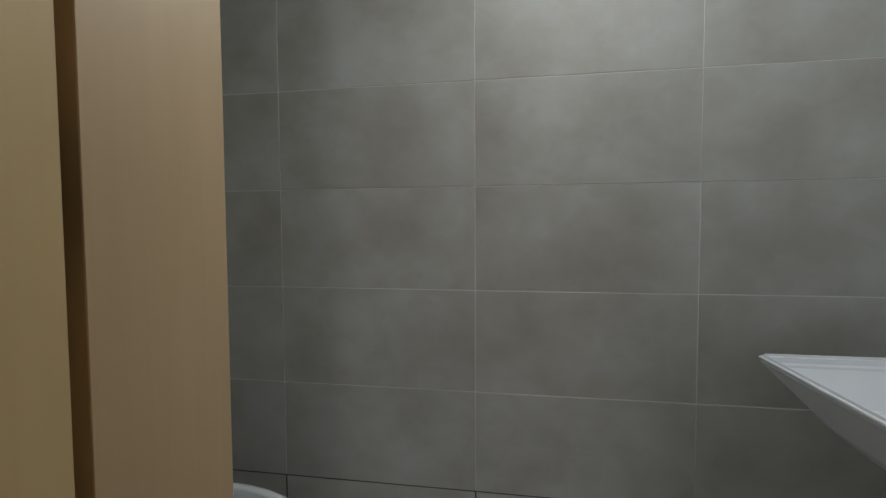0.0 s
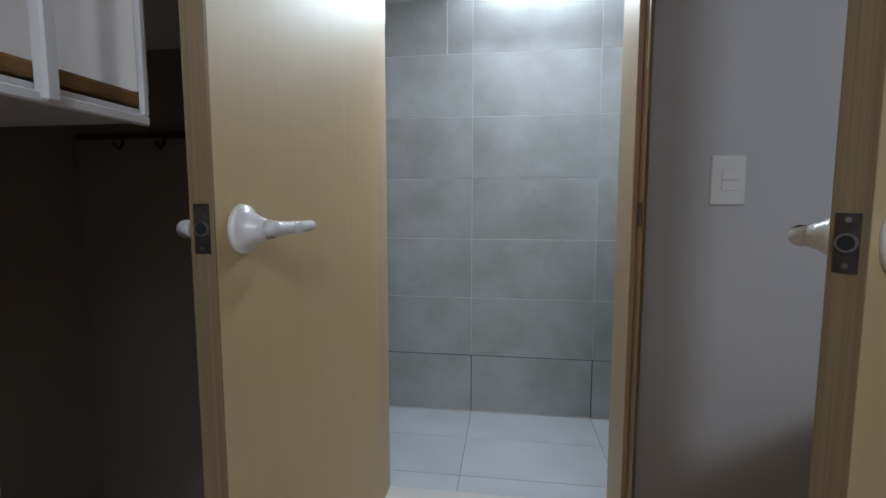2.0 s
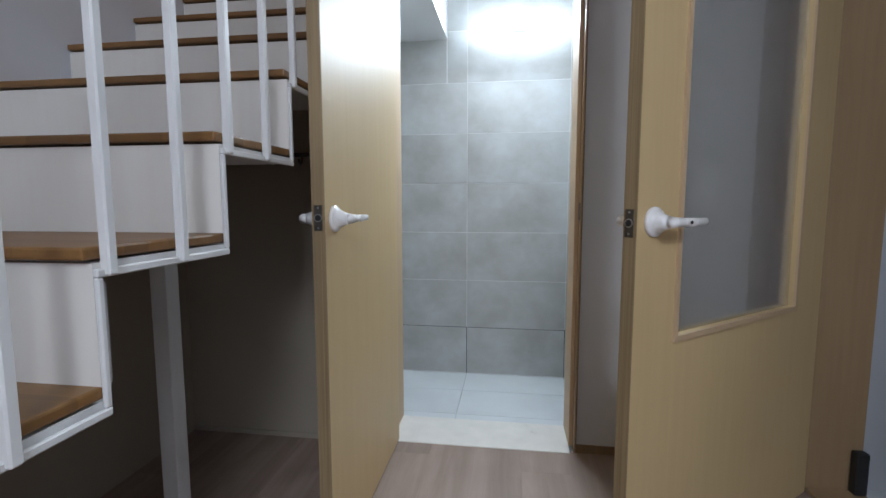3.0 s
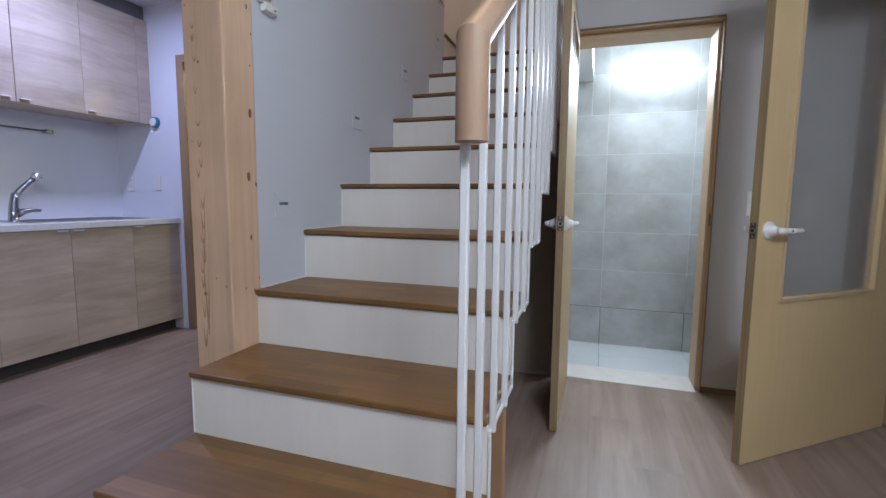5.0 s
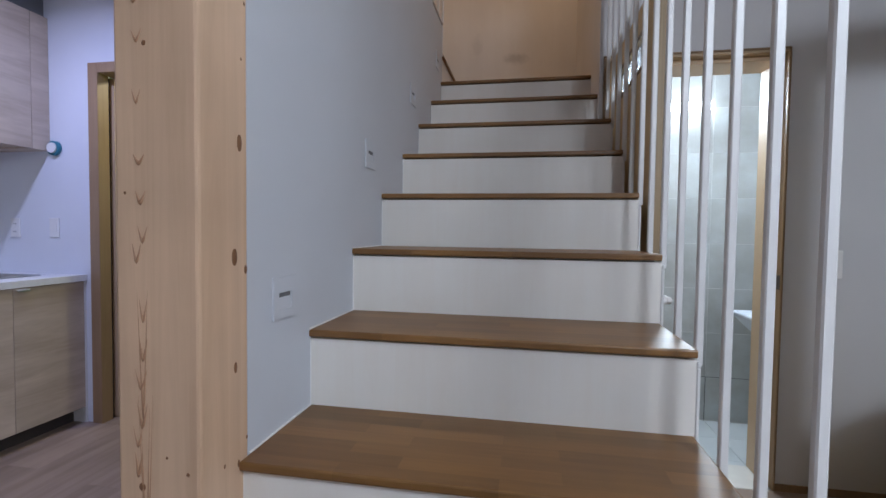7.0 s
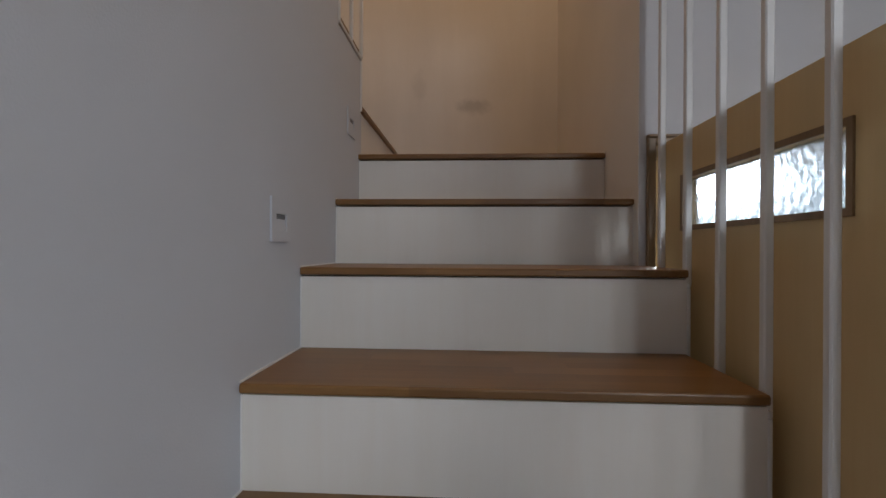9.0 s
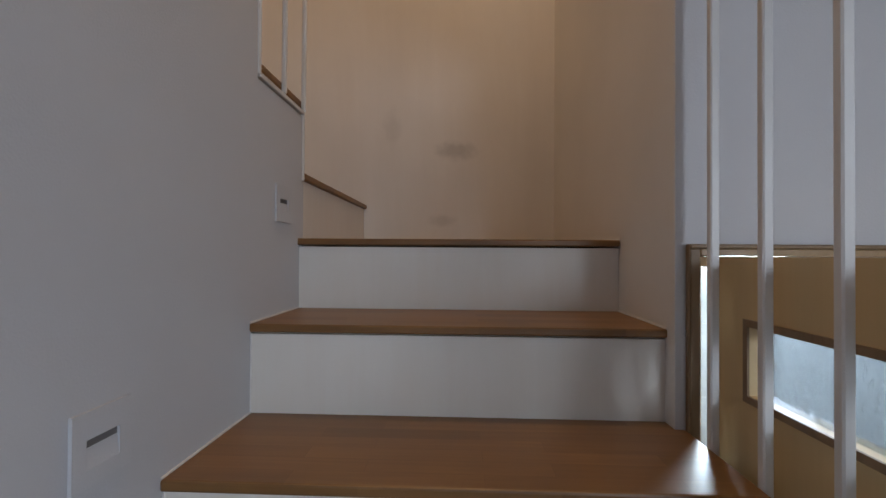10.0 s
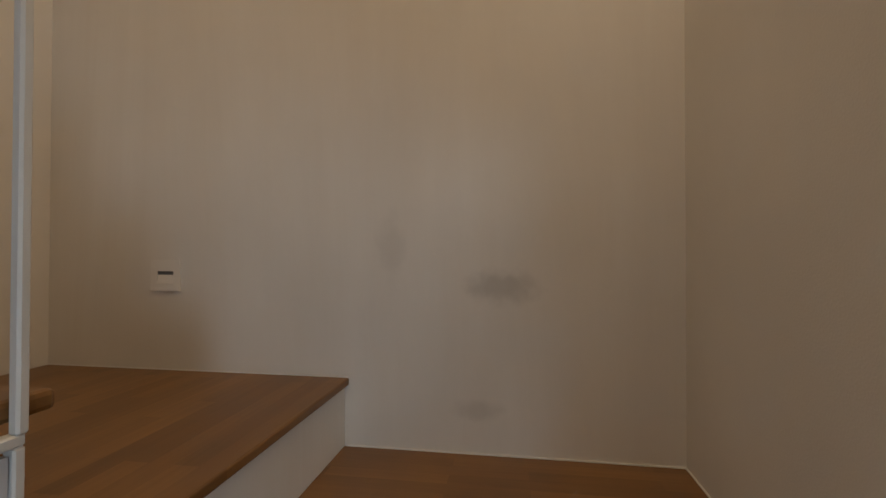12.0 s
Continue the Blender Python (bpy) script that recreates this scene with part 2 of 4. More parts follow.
HANDLE = material("white_enamel", (0.82, 0.80, 0.78), 0.28, blotch=0.04, blotch_scale=14, bump=0.0)
CERAMIC = material("ceramic", (0.78, 0.82, 0.88), 0.12, blotch=0.02, bump=0.0)
# Chrome darkened: the reflection of a dark room is put into its colour.
TAPMETAL = material("dark_reflection_chrome", (0.38, 0.39, 0.42), 0.2, 1.0, blotch=0.1, blotch_scale=30, bump=0.0)
CHROME = material("chrome", (0.75, 0.76, 0.78), 0.12, 1.0, blotch=0.04, bump=0.0)
BRUSHED = material("brushed_steel", (0.55, 0.55, 0.56), 0.32, 1.0, blotch=0.08, blotch_scale=20, bump=0.02)
LATCH = material("tarnished_brass", (0.13, 0.115, 0.10), 0.42, 0.8, blotch=0.2, blotch_scale=50)
BLACK = material("black_rubber", (0.02, 0.02, 0.02), 0.6, blotch=0.2)
SLOT = material("slot_shade", (0.15, 0.15, 0.155), 0.7, blotch=0.1)
# Near-black, so that the colour holds the shade of recess and gap.
TOE = material("toe_kick", (0.06, 0.05, 0.045), 0.6, blotch=0.1)
TEAL = material("teal_plastic", (0.03, 0.19, 0.26), 0.4, blotch=0.06)
YELLOW = material("yellow_sticker", (0.75, 0.50, 0.02), 0.5, blotch=0.05)
INK = material("label_ink", (0.25, 0.26, 0.26), 0.6, blotch=0.1)
COPPER = material("copper_pipe", (0.55, 0.22, 0.10), 0.35, 0.9, blotch=0.15, blotch_scale=20)
HOSE = material("grey_hose", (0.16, 0.16, 0.17), 0.6, blotch=0.15, blotch_scale=20)
BRASSFAN = material("bronze_fan", (0.30, 0.17, 0.06), 0.45, 0.4, blotch=0.1)
FROST = glass("frosted_glass", (0.84, 0.85, 0.85), 0.22)
nt = FROST.node_tree
thin = nt.nodes.new("ShaderNodeBsdfTransparent")
thin.inputs[0].default_value = (0.76, 0.76, 0.755, 1)
half = nt.nodes.new("ShaderNodeMixShader")
half.inputs[0].default_value = 0.45
nt.links.new(nt.nodes["Principled BSDF"].outputs[0], half.inputs[1])
nt.links.new(thin.outputs[0], half.inputs[2])
nt.links.new(half.outputs[0], nt.nodes["Material Output"].inputs[0])
PEBBLE = glass("pebbled_glass", (0.60, 0.66, 0.74), 0.20, 0.17, 66)
LED = glow("led_diffuser", (0.82, 0.93, 1.0), 17)

# ---------------------------------------------------------------- mesh helpers


def box(bm, x0, x1, y0, y1, z0, z1, bevel=0.0, seg=2):
    m = Matrix.Translation(((x0 + x1) / 2, (y0 + y1) / 2, (z0 + z1) / 2)) @ Matrix.Diagonal((x1 - x0, y1 - y0, z1 - z0, 1))
    vs = bmesh.ops.create_cube(bm, size=1, matrix=m)["verts"]
    if bevel:
        es = list({e for v in vs for e in v.link_edges})
        bmesh.ops.bevel(bm, geom=es, offset=bevel, segments=seg, affect="EDGES", profile=0.5)
    return bm


def tube(bm, path, radius, sides=12, caps=True):
    """A round bar along a path; radius may be one number or one for each point."""
    pts = [Vector(p) for p in path]
    radii = radius if isinstance(radius, (list, tuple)) else [radius] * len(pts)
    rings, side = [], None
    for i, p in enumerate(pts):
        d = (pts[min(i + 1, len(pts) - 1)] - pts[max(i - 1, 0)]).normalized()
        if side is None:
            side = d.orthogonal().normalized()
        else:
            side = (side - d * side.dot(d)).normalized()
        up = d.cross(side)
        rings.append([bm.verts.new(p + (side * math.cos(a) + up * math.sin(a)) * radii[i])
                      for a in (2 * math.pi * k / sides for k in range(sides))])
    for a, b in zip(rings, rings[1:]):
        for k in range(sides):
            f = bm.faces.new((a[k], a[(k + 1) % sides], b[(k + 1) % sides], b[k]))
            f.smooth = True
    if caps:
        bm.faces.new(rings[0][::-1])
        bm.faces.new(rings[-1])
    return bm


def mitred(bm, p0, p1, p2, radius, sides):
    """Two round bars that meet in a mitre at p1."""
    p0, p1, p2 = Vector(p0), Vector(p1), Vector(p2)
    d0, d1 = (p1 - p0).normalized(), (p2 - p1).normalized()
    n = (d0 + d1).normalized()
    side = d0.cross(d1).normalized()
    loops = [[], [], []]
    for k in range(sides):
        a = 2 * math.pi * k / sides
        off = (side * math.cos(a) + d0.cross(side) * math.sin(a)) * radius
        hit = p0 + off + d0 * ((p1 - p0 - off).dot(n) / d0.dot(n))
        far = hit + d1 * (p2 - hit).dot(d1)
        for lp, v in zip(loops, (p0 + off, hit, far)):
            lp.append(bm.verts.new(v))
    for a, b in zip(loops, loops[1:]):
        for k in range(sides):
            bm.faces.new((a[k], a[(k + 1) % sides], b[(k + 1) % sides], b[k])).smooth = True
    bm.faces.new(loops[0][::-1])
    bm.faces.new(loops[2])
    for e in bm.edges:
        if e.verts[0] in loops[1] and e.verts[1] in loops[1]:
            e.smooth = False
    bmesh.ops.recalc_face_normals(bm, faces=bm.faces)
    return bm


def prism(bm, outline, axis, a, b):
    """A flat outline of (u, v) pairs, pushed from a to b along an axis."""
    def at(u, v, w):
        return {"x": (w, u, v), "y": (u, w, v), "z": (u, v, w)}[axis]
    lo = [bm.verts.new(at(u, v, a)) for u, v in outline]
    hi = [bm.verts.new(at(u, v, b)) for u, v in outline]
    n = len(outline)
    bm.faces.new(lo)
    bm.faces.new(hi[::-1])
    for i in range(n):
        bm.faces.new((lo[i], hi[i], hi[(i + 1) % n], lo[(i + 1) % n]))
    bmesh.ops.recalc_face_normals(bm, faces=bm.faces)
    return bm


def part(name, bm, mat, parent=None, label="", m=None, smooth=False):
    me = bpy.data.meshes.new(name)
    if smooth:
        for f in bm.faces:
            f.smooth = True
    bm.to_mesh(me)
    bm.free()
    me.materials.append(mat)
    ob = new(name, me)
    if m is not None:
        ob.matrix_world = m
    if parent is not None:
        ob.parent = parent
    if label:
        ob["label"] = label
    return ob


def thing(name, label, category, at=(0, 0, 0), group="", kind=""):
    return tagged(new(name), label, category, group, kind)


def slab(name, dims, mat, label="", parent=None, bevel=0.0):
    return part(name, box(bmesh.new(), *dims, bevel), mat, parent, label)


def setting(name, boxes, mat, label, category):
    bm = bmesh.new()
    for d in boxes:
        box(bm, *d)
    return tagged(part(name, bm, mat), label, category, kind="structure")


# ---------------------------------------------------------------- the plan, in metres
YW, YB = 2.145, 2.36            # hall face and bathroom face of the cross wall
YC = 2.105                      # back wall under the stairs
GO, RISE = 0.2865, 0.192       # going and rise of one step
WL, WR = 0.0, 0.896             # stair: wall side and open side
BACK = 3.363                    # end wall of the landing
XR = 2.54                       # hall's right wall
XK = -2.865                     # kitchen's outer wall
KC, HC, TOP = 2.66, 2.80, 5.0   # ceilings


def nose(k):
    return 1.03 + GO * (k - 5)


def level(k):
    return 1.186 + RISE * (k - 5)


# ---------------------------------------------------------------- setting
floor = setting("floor", [(XK, XR, -4.0, YW, -0.12, -0.008)], GROUT_DARK, "grey-brown oak laminate plank floor", "floor")
setting("floor_utility", [(XK, -1.08, YW, 3.25, -0.12, 0.0)], FLOOR, "wood-look floor of the utility room", "floor")
setting("floor_bath_base", [(0.0, 2.34, YW, 3.30, -0.25, -0.1045)], GROUT_FLOOR, "grey grout bed of the bathroom floor", "floor")
floor_bath = bpy.data.objects["floor_bath_base"]
setting("wall_hall_north", [(1.736, XR + 0.3, YW, YB, -0.12, HC), (0.90, 1.736, YW, YB, 2.1195, HC),
                            (0.875, 0.90, YW, YB, -0.12, HC), (0.90, 1.736, YW + 0.012, YB, -0.12, -0.012)], HALL_WALL,
        "pale grey papered wall round the bathroom door", "wall")
for at, d in (("end", (0.8735, 0.8748, YW + 0.0008, YB + 0.02, 1.70, HC)), ("landing", (0.875, 1.035, YB, BACK, 2.106, TOP)), ("foot", (0.875, 0.905, YB, 2.51, 1.70, 2.106)),
              ("upper", (0.875, 1.035, YW, YB, HC, TOP)), ("well", (0.95, 1.035, -0.4, YW, HC, TOP))):
    setting("wall_stair_right_" + at, [d], LANDING_WALL, "plain wall beside the upper steps and landing", "wall")
setting("wall_landing_end", [(-1.05, 1.035, BACK, BACK + 0.12, 1.9, TOP)], LANDING_END, "stained cream wallpaper at the end of the landing", "wall")
setting("wall_landing_left", [(-1.07, -0.97, -0.4, BACK, KC + 0.02, TOP), (-1.07, -0.97, YW + 0.14, BACK, -0.12, KC + 0.02)], LANDING_WALL,
        "plain cream wall beside the upper flight", "wall")
setting("wall_stairwell_south", [(-1.07, 1.035, -0.52, -0.4, HC, TOP)], LANDING_WALL, "plain wall of the stairwell", "wall")
setting("ceiling_stairwell", [(-1.07, 1.035, -0.52, BACK + 0.12, TOP, TOP + 0.1)], CEIL, "white stairwell ceiling", "ceiling")
setting("ceiling_kitchen", [(XK, -1.07, -4.0, 3.3, KC, KC + 0.14), (-1.07, 0.0, -4.0, -0.4, KC, KC + 0.14),
                            (-1.07, -0.10, -0.4, 2.2, KC, KC + 0.02)], CEIL, "white papered kitchen ceiling", "ceiling")
setting("ceiling_hall", [(0.0, XR + 1.3, -4.0, -0.4, HC, HC + 0.1), (0.95, XR + 1.3, -0.4, YB, HC, HC + 0.1)], CEIL, "white hall ceiling", "ceiling")
setting("wall_kitchen_west", [(XK - 0.15, XK, -4.0, 3.3, -0.12, KC)], BACKSPLASH, "bluish white wall behind the kitchen sink", "wall")
setting("wall_kitchen_north", [(XK, -2.155, YW, YW + 0.14, -0.12, KC), (-1.18, -0.10, YW, YW + 0.14, -0.12, KC),
                               (-2.155, -1.18, YW, YW + 0.14, 2.255, KC)], BACKSPLASH, "white wall round the utility room door", "wall")
setting("wall_south", [(XK, XR + 1.3, -4.12, -4.0, -0.12, HC)], WALL, "plain pale wall of the living room", "wall")
setting("wall_hall_east", [(XR, XR + 0.16, -4.0, 0.93, -0.12, HC), (XR, XR + 0.16, 0.93, 2.04, 2.36, HC), (XR, XR + 0.16, 2.04, YW, -0.12, HC)], HALL_WALL,
        "pale grey wall with the glazed door", "wall")
for way, d in (("north", (XK, -1.08, 3.19, 3.3, -0.12, 2.5)), ("west", (-2.83, -2.815, YW + 0.14, 3.19, 0.0, 2.5)), ("east", (-1.09, -1.075, YW + 0.14, 3.19, 0.0, 2.45))):
    setting("wall_utility_" + way, [d], GREEN, "green painted utility room wall", "wall")
setting("ceiling_utility", [(XK, -1.08, YW + 0.14, 3.3, 2.45, 2.55)], CEIL, "plain utility room ceiling", "ceiling")
setting("wall_porch", [(XR + 0.16, XR + 1.3, 2.04, 2.14, -0.12, HC), (XR + 1.2, XR + 1.3, -4.0, 2.04, -0.12, HC),
                       (XR + 0.16, XR + 1.2, 0.7, 0.8, -0.12, HC)], WALL, "plain walls of the porch", "wall")
setting("floor_porch", [(XR, XR + 1.3, -4.0, 2.14, -0.12, -0.01)], FTILE, "plain porch floor", "floor")
bath_wall = setting("wall_bath_north", [(1.035, 2.34, 3.2568, 3.42, -0.25, 2.42), (0.0, 1.035, 3.2568, 3.372, -0.25, 2.10)], GROUT, "grey stone-look tiled bathroom wall with thin joints", "wall")
setting("wall_bath_sides", [(-0.10, -0.006, YB, 3.262, -0.25, 2.09), (2.34, 2.44, YB, 3.3, -0.25, 2.42)], TILE, "grey tiled bathroom side walls", "wall")
setting("ceiling_bath", [(1.035, 2.34, YB, 3.262, 2.414, 2.5), (0.0, 1.035, 2.51, 3.262, 2.090, 2.104), (0.905, 1.035, YB, 2.51, 2.090, 2.104),
                         (0.0, 0.875, YB, 2.51, 1.70, 1.715), (0.0, 0.875, 2.50, 2.51, 1.715, 2.09)], BATHCEIL,
        "white bathroom ceiling with a lowered part under the stairs", "ceiling")
setting("trim_bath_soffit", [(1.035, 1.040, YB, 3.262, 2.090, 2.414)], BATHCEIL, "white side of the lowered ceiling", "trim")
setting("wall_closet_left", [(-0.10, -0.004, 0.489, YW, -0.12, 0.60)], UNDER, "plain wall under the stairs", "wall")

# stair wall whose top follows the upper flight
outline = [(2.5045, 0.60), (2.5045, 2.300), (2.491, 2.300), (2.491, 2.490)]
yy, zz = 2.2050, 2.490
while yy > 0.489:
    outline += [(yy, zz), (yy, zz + RISE)]
    yy, zz = yy - GO, zz + RISE
outline += [(0.489, zz), (0.489, 0.60)]
stair_wall = tagged(part("wall_stair_left", prism(bmesh.new(), outline, "x", -0.10, 0.0), WALL),
                    "pale blue-grey wall beside the lower flight, stepped on top", "wall", kind="structure")
# Thin dark sheets paint the shade below the steps onto the stair wall.
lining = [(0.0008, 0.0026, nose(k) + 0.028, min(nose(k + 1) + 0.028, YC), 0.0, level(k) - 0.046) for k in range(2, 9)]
setting("wall_closet_lining", lining, UNDER, "thin dark sheets for the shade on the wall under the steps", "wall")
setting("wall_closet_back", [(-0.10, 0.875, YC, YB, -0.12, 1.70)], UNDER, "wall at the back under the stairs, darkened for the shade", "wall")
setting("trim_closet_rail", [(0.0, 0.875, YC - 0.008, YC - 0.001, 0.0, 0.022)], UNDER, "low skirting under the stairs", "trim")
setting("baseboard", [(1.737, XR, YW - 0.008, YW - 0.001, 0.0, 0.035)], FRAME_DARK, "thin brown skirting beside the bathroom door", "trim")

# ---------------------------------------------------------------- staircase
stairs = thing("staircase", "white steel staircase with brown wooden treads and white risers", "staircase")
for k in range(0, 11):
    y0, z = nose(k), level(k)
    right = WR if k < 9 else 0.8742
    back = y0 + GO + 0.018 if k < 10 else BACK
    below = level(k - 1) if k else 0.0
    t = part("tread", box(bmesh.new(), WL + 0.0008 if k < 10 else -0.0135, right, y0, back, z - 0.018, z, 0.004), TREAD, stairs)
    part("riser", box(bmesh.new(), WL + 0.0006, right + 0.0005 if k < 9 else right, y0 + 0.012, y0 + 0.026, below, z - 0.0225), RISER, stairs)
    if 0 < k < 10:
        part("tread_plate", box(bmesh.new(), WL + 0.004, WR - 0.002, y0 + 0.028, back + 0.010, z - 0.036, z - 0.0215), STEEL, stairs)
# white sealant where the steps meet the walls
for k in range(1, 10):
    y0, z = nose(k), level(k)
    part("sealant", box(bmesh.new(), 0.0004, 0.0036, max(y0 + 0.004, 0.492), y0 + GO + 0.016, z + 0.0002, z + 0.0030), PLASTIC, stairs)
    part("sealant", box(bmesh.new(), 0.0004, 0.0026, y0 + 0.009, y0 + 0.0118, level(k - 1) + 0.001, z - 0.022), PLASTIC, stairs)
z = level(10)
part("sealant", box(bmesh.new(), 0.0, 0.8715, BACK - 0.0036, BACK - 0.0004, z + 0.0002, z + 0.0034), PLASTIC, stairs)
part("sealant", box(bmesh.new(), 0.8714, 0.8746, nose(10) + 0.004, BACK - 0.004, z + 0.0002, z + 0.0034), PLASTIC, stairs)
part("sealant", box(bmesh.new(), 0.8714, 0.8746, nose(9) + 0.004, nose(10) + 0.016, level(9) + 0.0002, level(9) + 0.0034), PLASTIC, stairs)
# stepped edge band of flat steel on the open side
for k in range(0, 9):
    y0, z = nose(k), level(k)
    below = level(k - 1) if k else 0.0
    bm = bmesh.new()
    box(bm, WR + 0.001, WR + 0.009, y0 + 0.0105, y0 + GO + 0.0205, z - 0.042, z - 0.030, 0.002, 1)
    box(bm, WR + 0.001, WR + 0.009, y0 + 0.0105, y0 + 0.0205, below - 0.030 if k else 0.0, z - 0.042, 0.002, 1)
    part("edge_band", bm, STEEL, stairs)
    part("side_plate", box(bmesh.new(), WR - 0.003, WR - 0.0005, y0 + 0.027, y0 + 0.032, below if k else 0, z - 0.05), STEEL_DARK, stairs)


def rail_z(y):
    return 1.376 + (y + 0.087) * RISE / GO


for k in range(1, 9):
    for d in (0.030, 0.174):
        y = nose(k) + d if (k, d) != (1, 0.030) else -0.070
        base = level(k) - 0.040
        top = rail_z(y) - 0.02 if y > -0.03 else 1.22
        part("baluster", box(bmesh.new(), WR + 0.0005, WR + 0.0165, y - 0.008, y + 0.008, base, top, 0.0025, 1), STEEL, stairs)
bm = bmesh.new()
mitred(bm, (0.920, -0.087, 1.214), (0.920, -0.087, 1.376), (0.920, 2.10, rail_z(2.10)), 0.0278, 32)
part("handrail", bm, RAIL, stairs, "round beech handrail with a dropped end")
part("rail_bar", box(bmesh.new(), -0.008, 0.008, 0, 2.57, -0.004, 0.004), STEEL, stairs,
     m=Matrix.Translation((0.908, -0.04, rail_z(-0.04) - 0.031)) @ pose(0, 0, 0, math.degrees(math.atan2(RISE, GO))))
part("support_post", box(bmesh.new(), 0.424, 0.476, 1.398, 1.450, 0.0, level(6) - 0.040, 0.003), STEEL, stairs, "white square steel post under the steps")

tagged(slab("timber_block", (0.775, 0.888, 0.215, 0.420, 0.0, level(2) - 0.052), OLDWOOD, bevel=0.004),
       "short dark brown timber post under the lower steps", "timber post")
tagged(slab("timber_block", (0.775, 0.888, 0.4205, 0.470, 0.0, level(2) - 0.052), OLDWOOD2, bevel=0.003),
       "short orange-brown timber board behind the dark post", "timber post")

# upper flight: platform, treads, white band, balusters
upper = thing("upper_staircase", "upper wooden flight with white steel edge above the landing", "staircase")
part("platform", box(bmesh.new(), -0.968, 0.003, 2.506, BACK - 0.002, 2.314, 2.334, 0.004), TREAD_Y, upper)
part("riser", box(bmesh.new(), -0.024, -0.009, 2.506, BACK - 0.002, 2.147, 2.3135), RISER, upper)
part("sealant", box(bmesh.new(), -0.968, 0.0, BACK - 0.0036, BACK - 0.0024, 2.3342, 2.3372), PLASTIC, upper)
for k in range(0, 6):
    y1, z = 2.512 - GO * k, 2.539 + RISE * k
    part("tread", box(bmesh.new(), -0.968, -0.0065, y1 - GO + 0.010, y1 + 0.030, z - 0.022, z, 0.006), TREAD, upper)
    part("riser", box(bmesh.new(), -0.968, -0.102, y1 - 0.030, y1 - 0.016, z - RISE, z - 0.0235), RISER, upper)
    bm = bmesh.new()
    box(bm, -0.010, 0.004, y1 - GO - 0.012, y1 - 0.008, z - 0.043, z - 0.031, 0.002, 1)
    box(bm, -0.010, 0.004, y1 - 0.019, y1 - 0.008, z - 0.038 - RISE, z - 0.043, 0.002, 1)
    part("edge_band", bm, STEEL, upper)
    for d in (0.012, 0.155):
        part("baluster", box(bmesh.new(), -0.006, 0.006, y1 - d - 0.006, y1 - d + 0.006, z - 0.032, z + 0.85, 0.0025, 1), STEEL, upper)
part("handrail", tube(bmesh.new(), [(0.0, 2.50, 3.40), (0.0, 2.50 - GO * 6, 3.40 + RISE * 6)], 0.0285, 20), RAIL, upper)

# timber column at the end of the stair wall
post = thing("timber_post", "knotty pine column at the end of the stair wall", "post")
part("shaft", box(bmesh.new(), -0.155, 0.003, 0.352, 0.4875, 0.0, KC, 0.006), PINE, post)
random.seed(7)


def knot(at, sc):
    bm = bmesh.new()
    bmesh.ops.create_uvsphere(bm, u_segments=10, v_segments=6, radius=1)
    part("knot", bm, KNOT, post, m=Matrix.Translation(at) @ Matrix.Diagonal((*sc, 1)), smooth=True)


# east face: a row of dark knots; south face: a few small ones
for y, z, r in ((0.470, 2.02, 0.010), (0.452, 1.93, 0.006), (0.462, 1.74, 0.006), (0.478, 1.66, 0.004), (0.462, 1.40, 0.012), (0.446, 1.19, 0.013),
                (0.480, 1.165, 0.008), (0.448, 0.985, 0.008), (0.482, 0.84, 0.004), (0.456, 0.80, 0.006), (0.415, 0.815, 0.004), (0.468, 1.555, 0.003),
                (0.45, 2.25, 0.009), (0.465, 2.42, 0.007)):
    knot((0.0025, y, z), (0.0015, r * 0.7, r * random.uniform(1.1, 1.7)))
for x, z, r in ((-0.096, 1.545, 0.005), (-0.108, 0.80, 0.008), (-0.060, 0.855, 0.003), (-0.140, 1.72, 0.003), (-0.135, 1.30, 0.003), (-0.02, 0.83, 0.004)):
    knot((x, 0.3525, z), (r * 0.9, 0.0015, r))


def flame(x, z, w, h, fat=1.0):
    """One pointed growth-ring mark, open at the top."""
    us = (-1, -0.7, -0.4, -0.15, 0, 0.15, 0.4, 0.7, 1)
    tube_bm = tube(bmesh.new(), [(x + w * u, 0.3520, z + h * (abs(u) ** 1.2)) for u in us], [f * fat for f in (0.0005, 0.0012, 0.0019, 0.0027, 0.0031, 0.0027, 0.0019, 0.0012, 0.0005)], 6)
    part("grain_mark", tube_bm, GRAIN, post)


z = 0.62
while z < 2.62:
    tall = 0.018 + 0.05 * max(0.0, 1.25 - z)
    flame(-0.107 + random.uniform(-0.010, 0.010), z, random.uniform(0.006, 0.012), tall * random.uniform(0.8, 1.5), random.uniform(0.7, 1.3))
    z += random.choice((0.034, 0.05, 0.065, 0.10))
for x, z0, w, h in ((-0.100, 0.66, 0.014, 0.30), (-0.101, 0.70, 0.009, 0.24), (-0.098, 0.44, 0.012, 0.20), (-0.104, 0.92, 0.010, 0.22), (-0.106, 0.30, 0.016, 0.22)):
    flame(x, z0, w, h, 0.6)

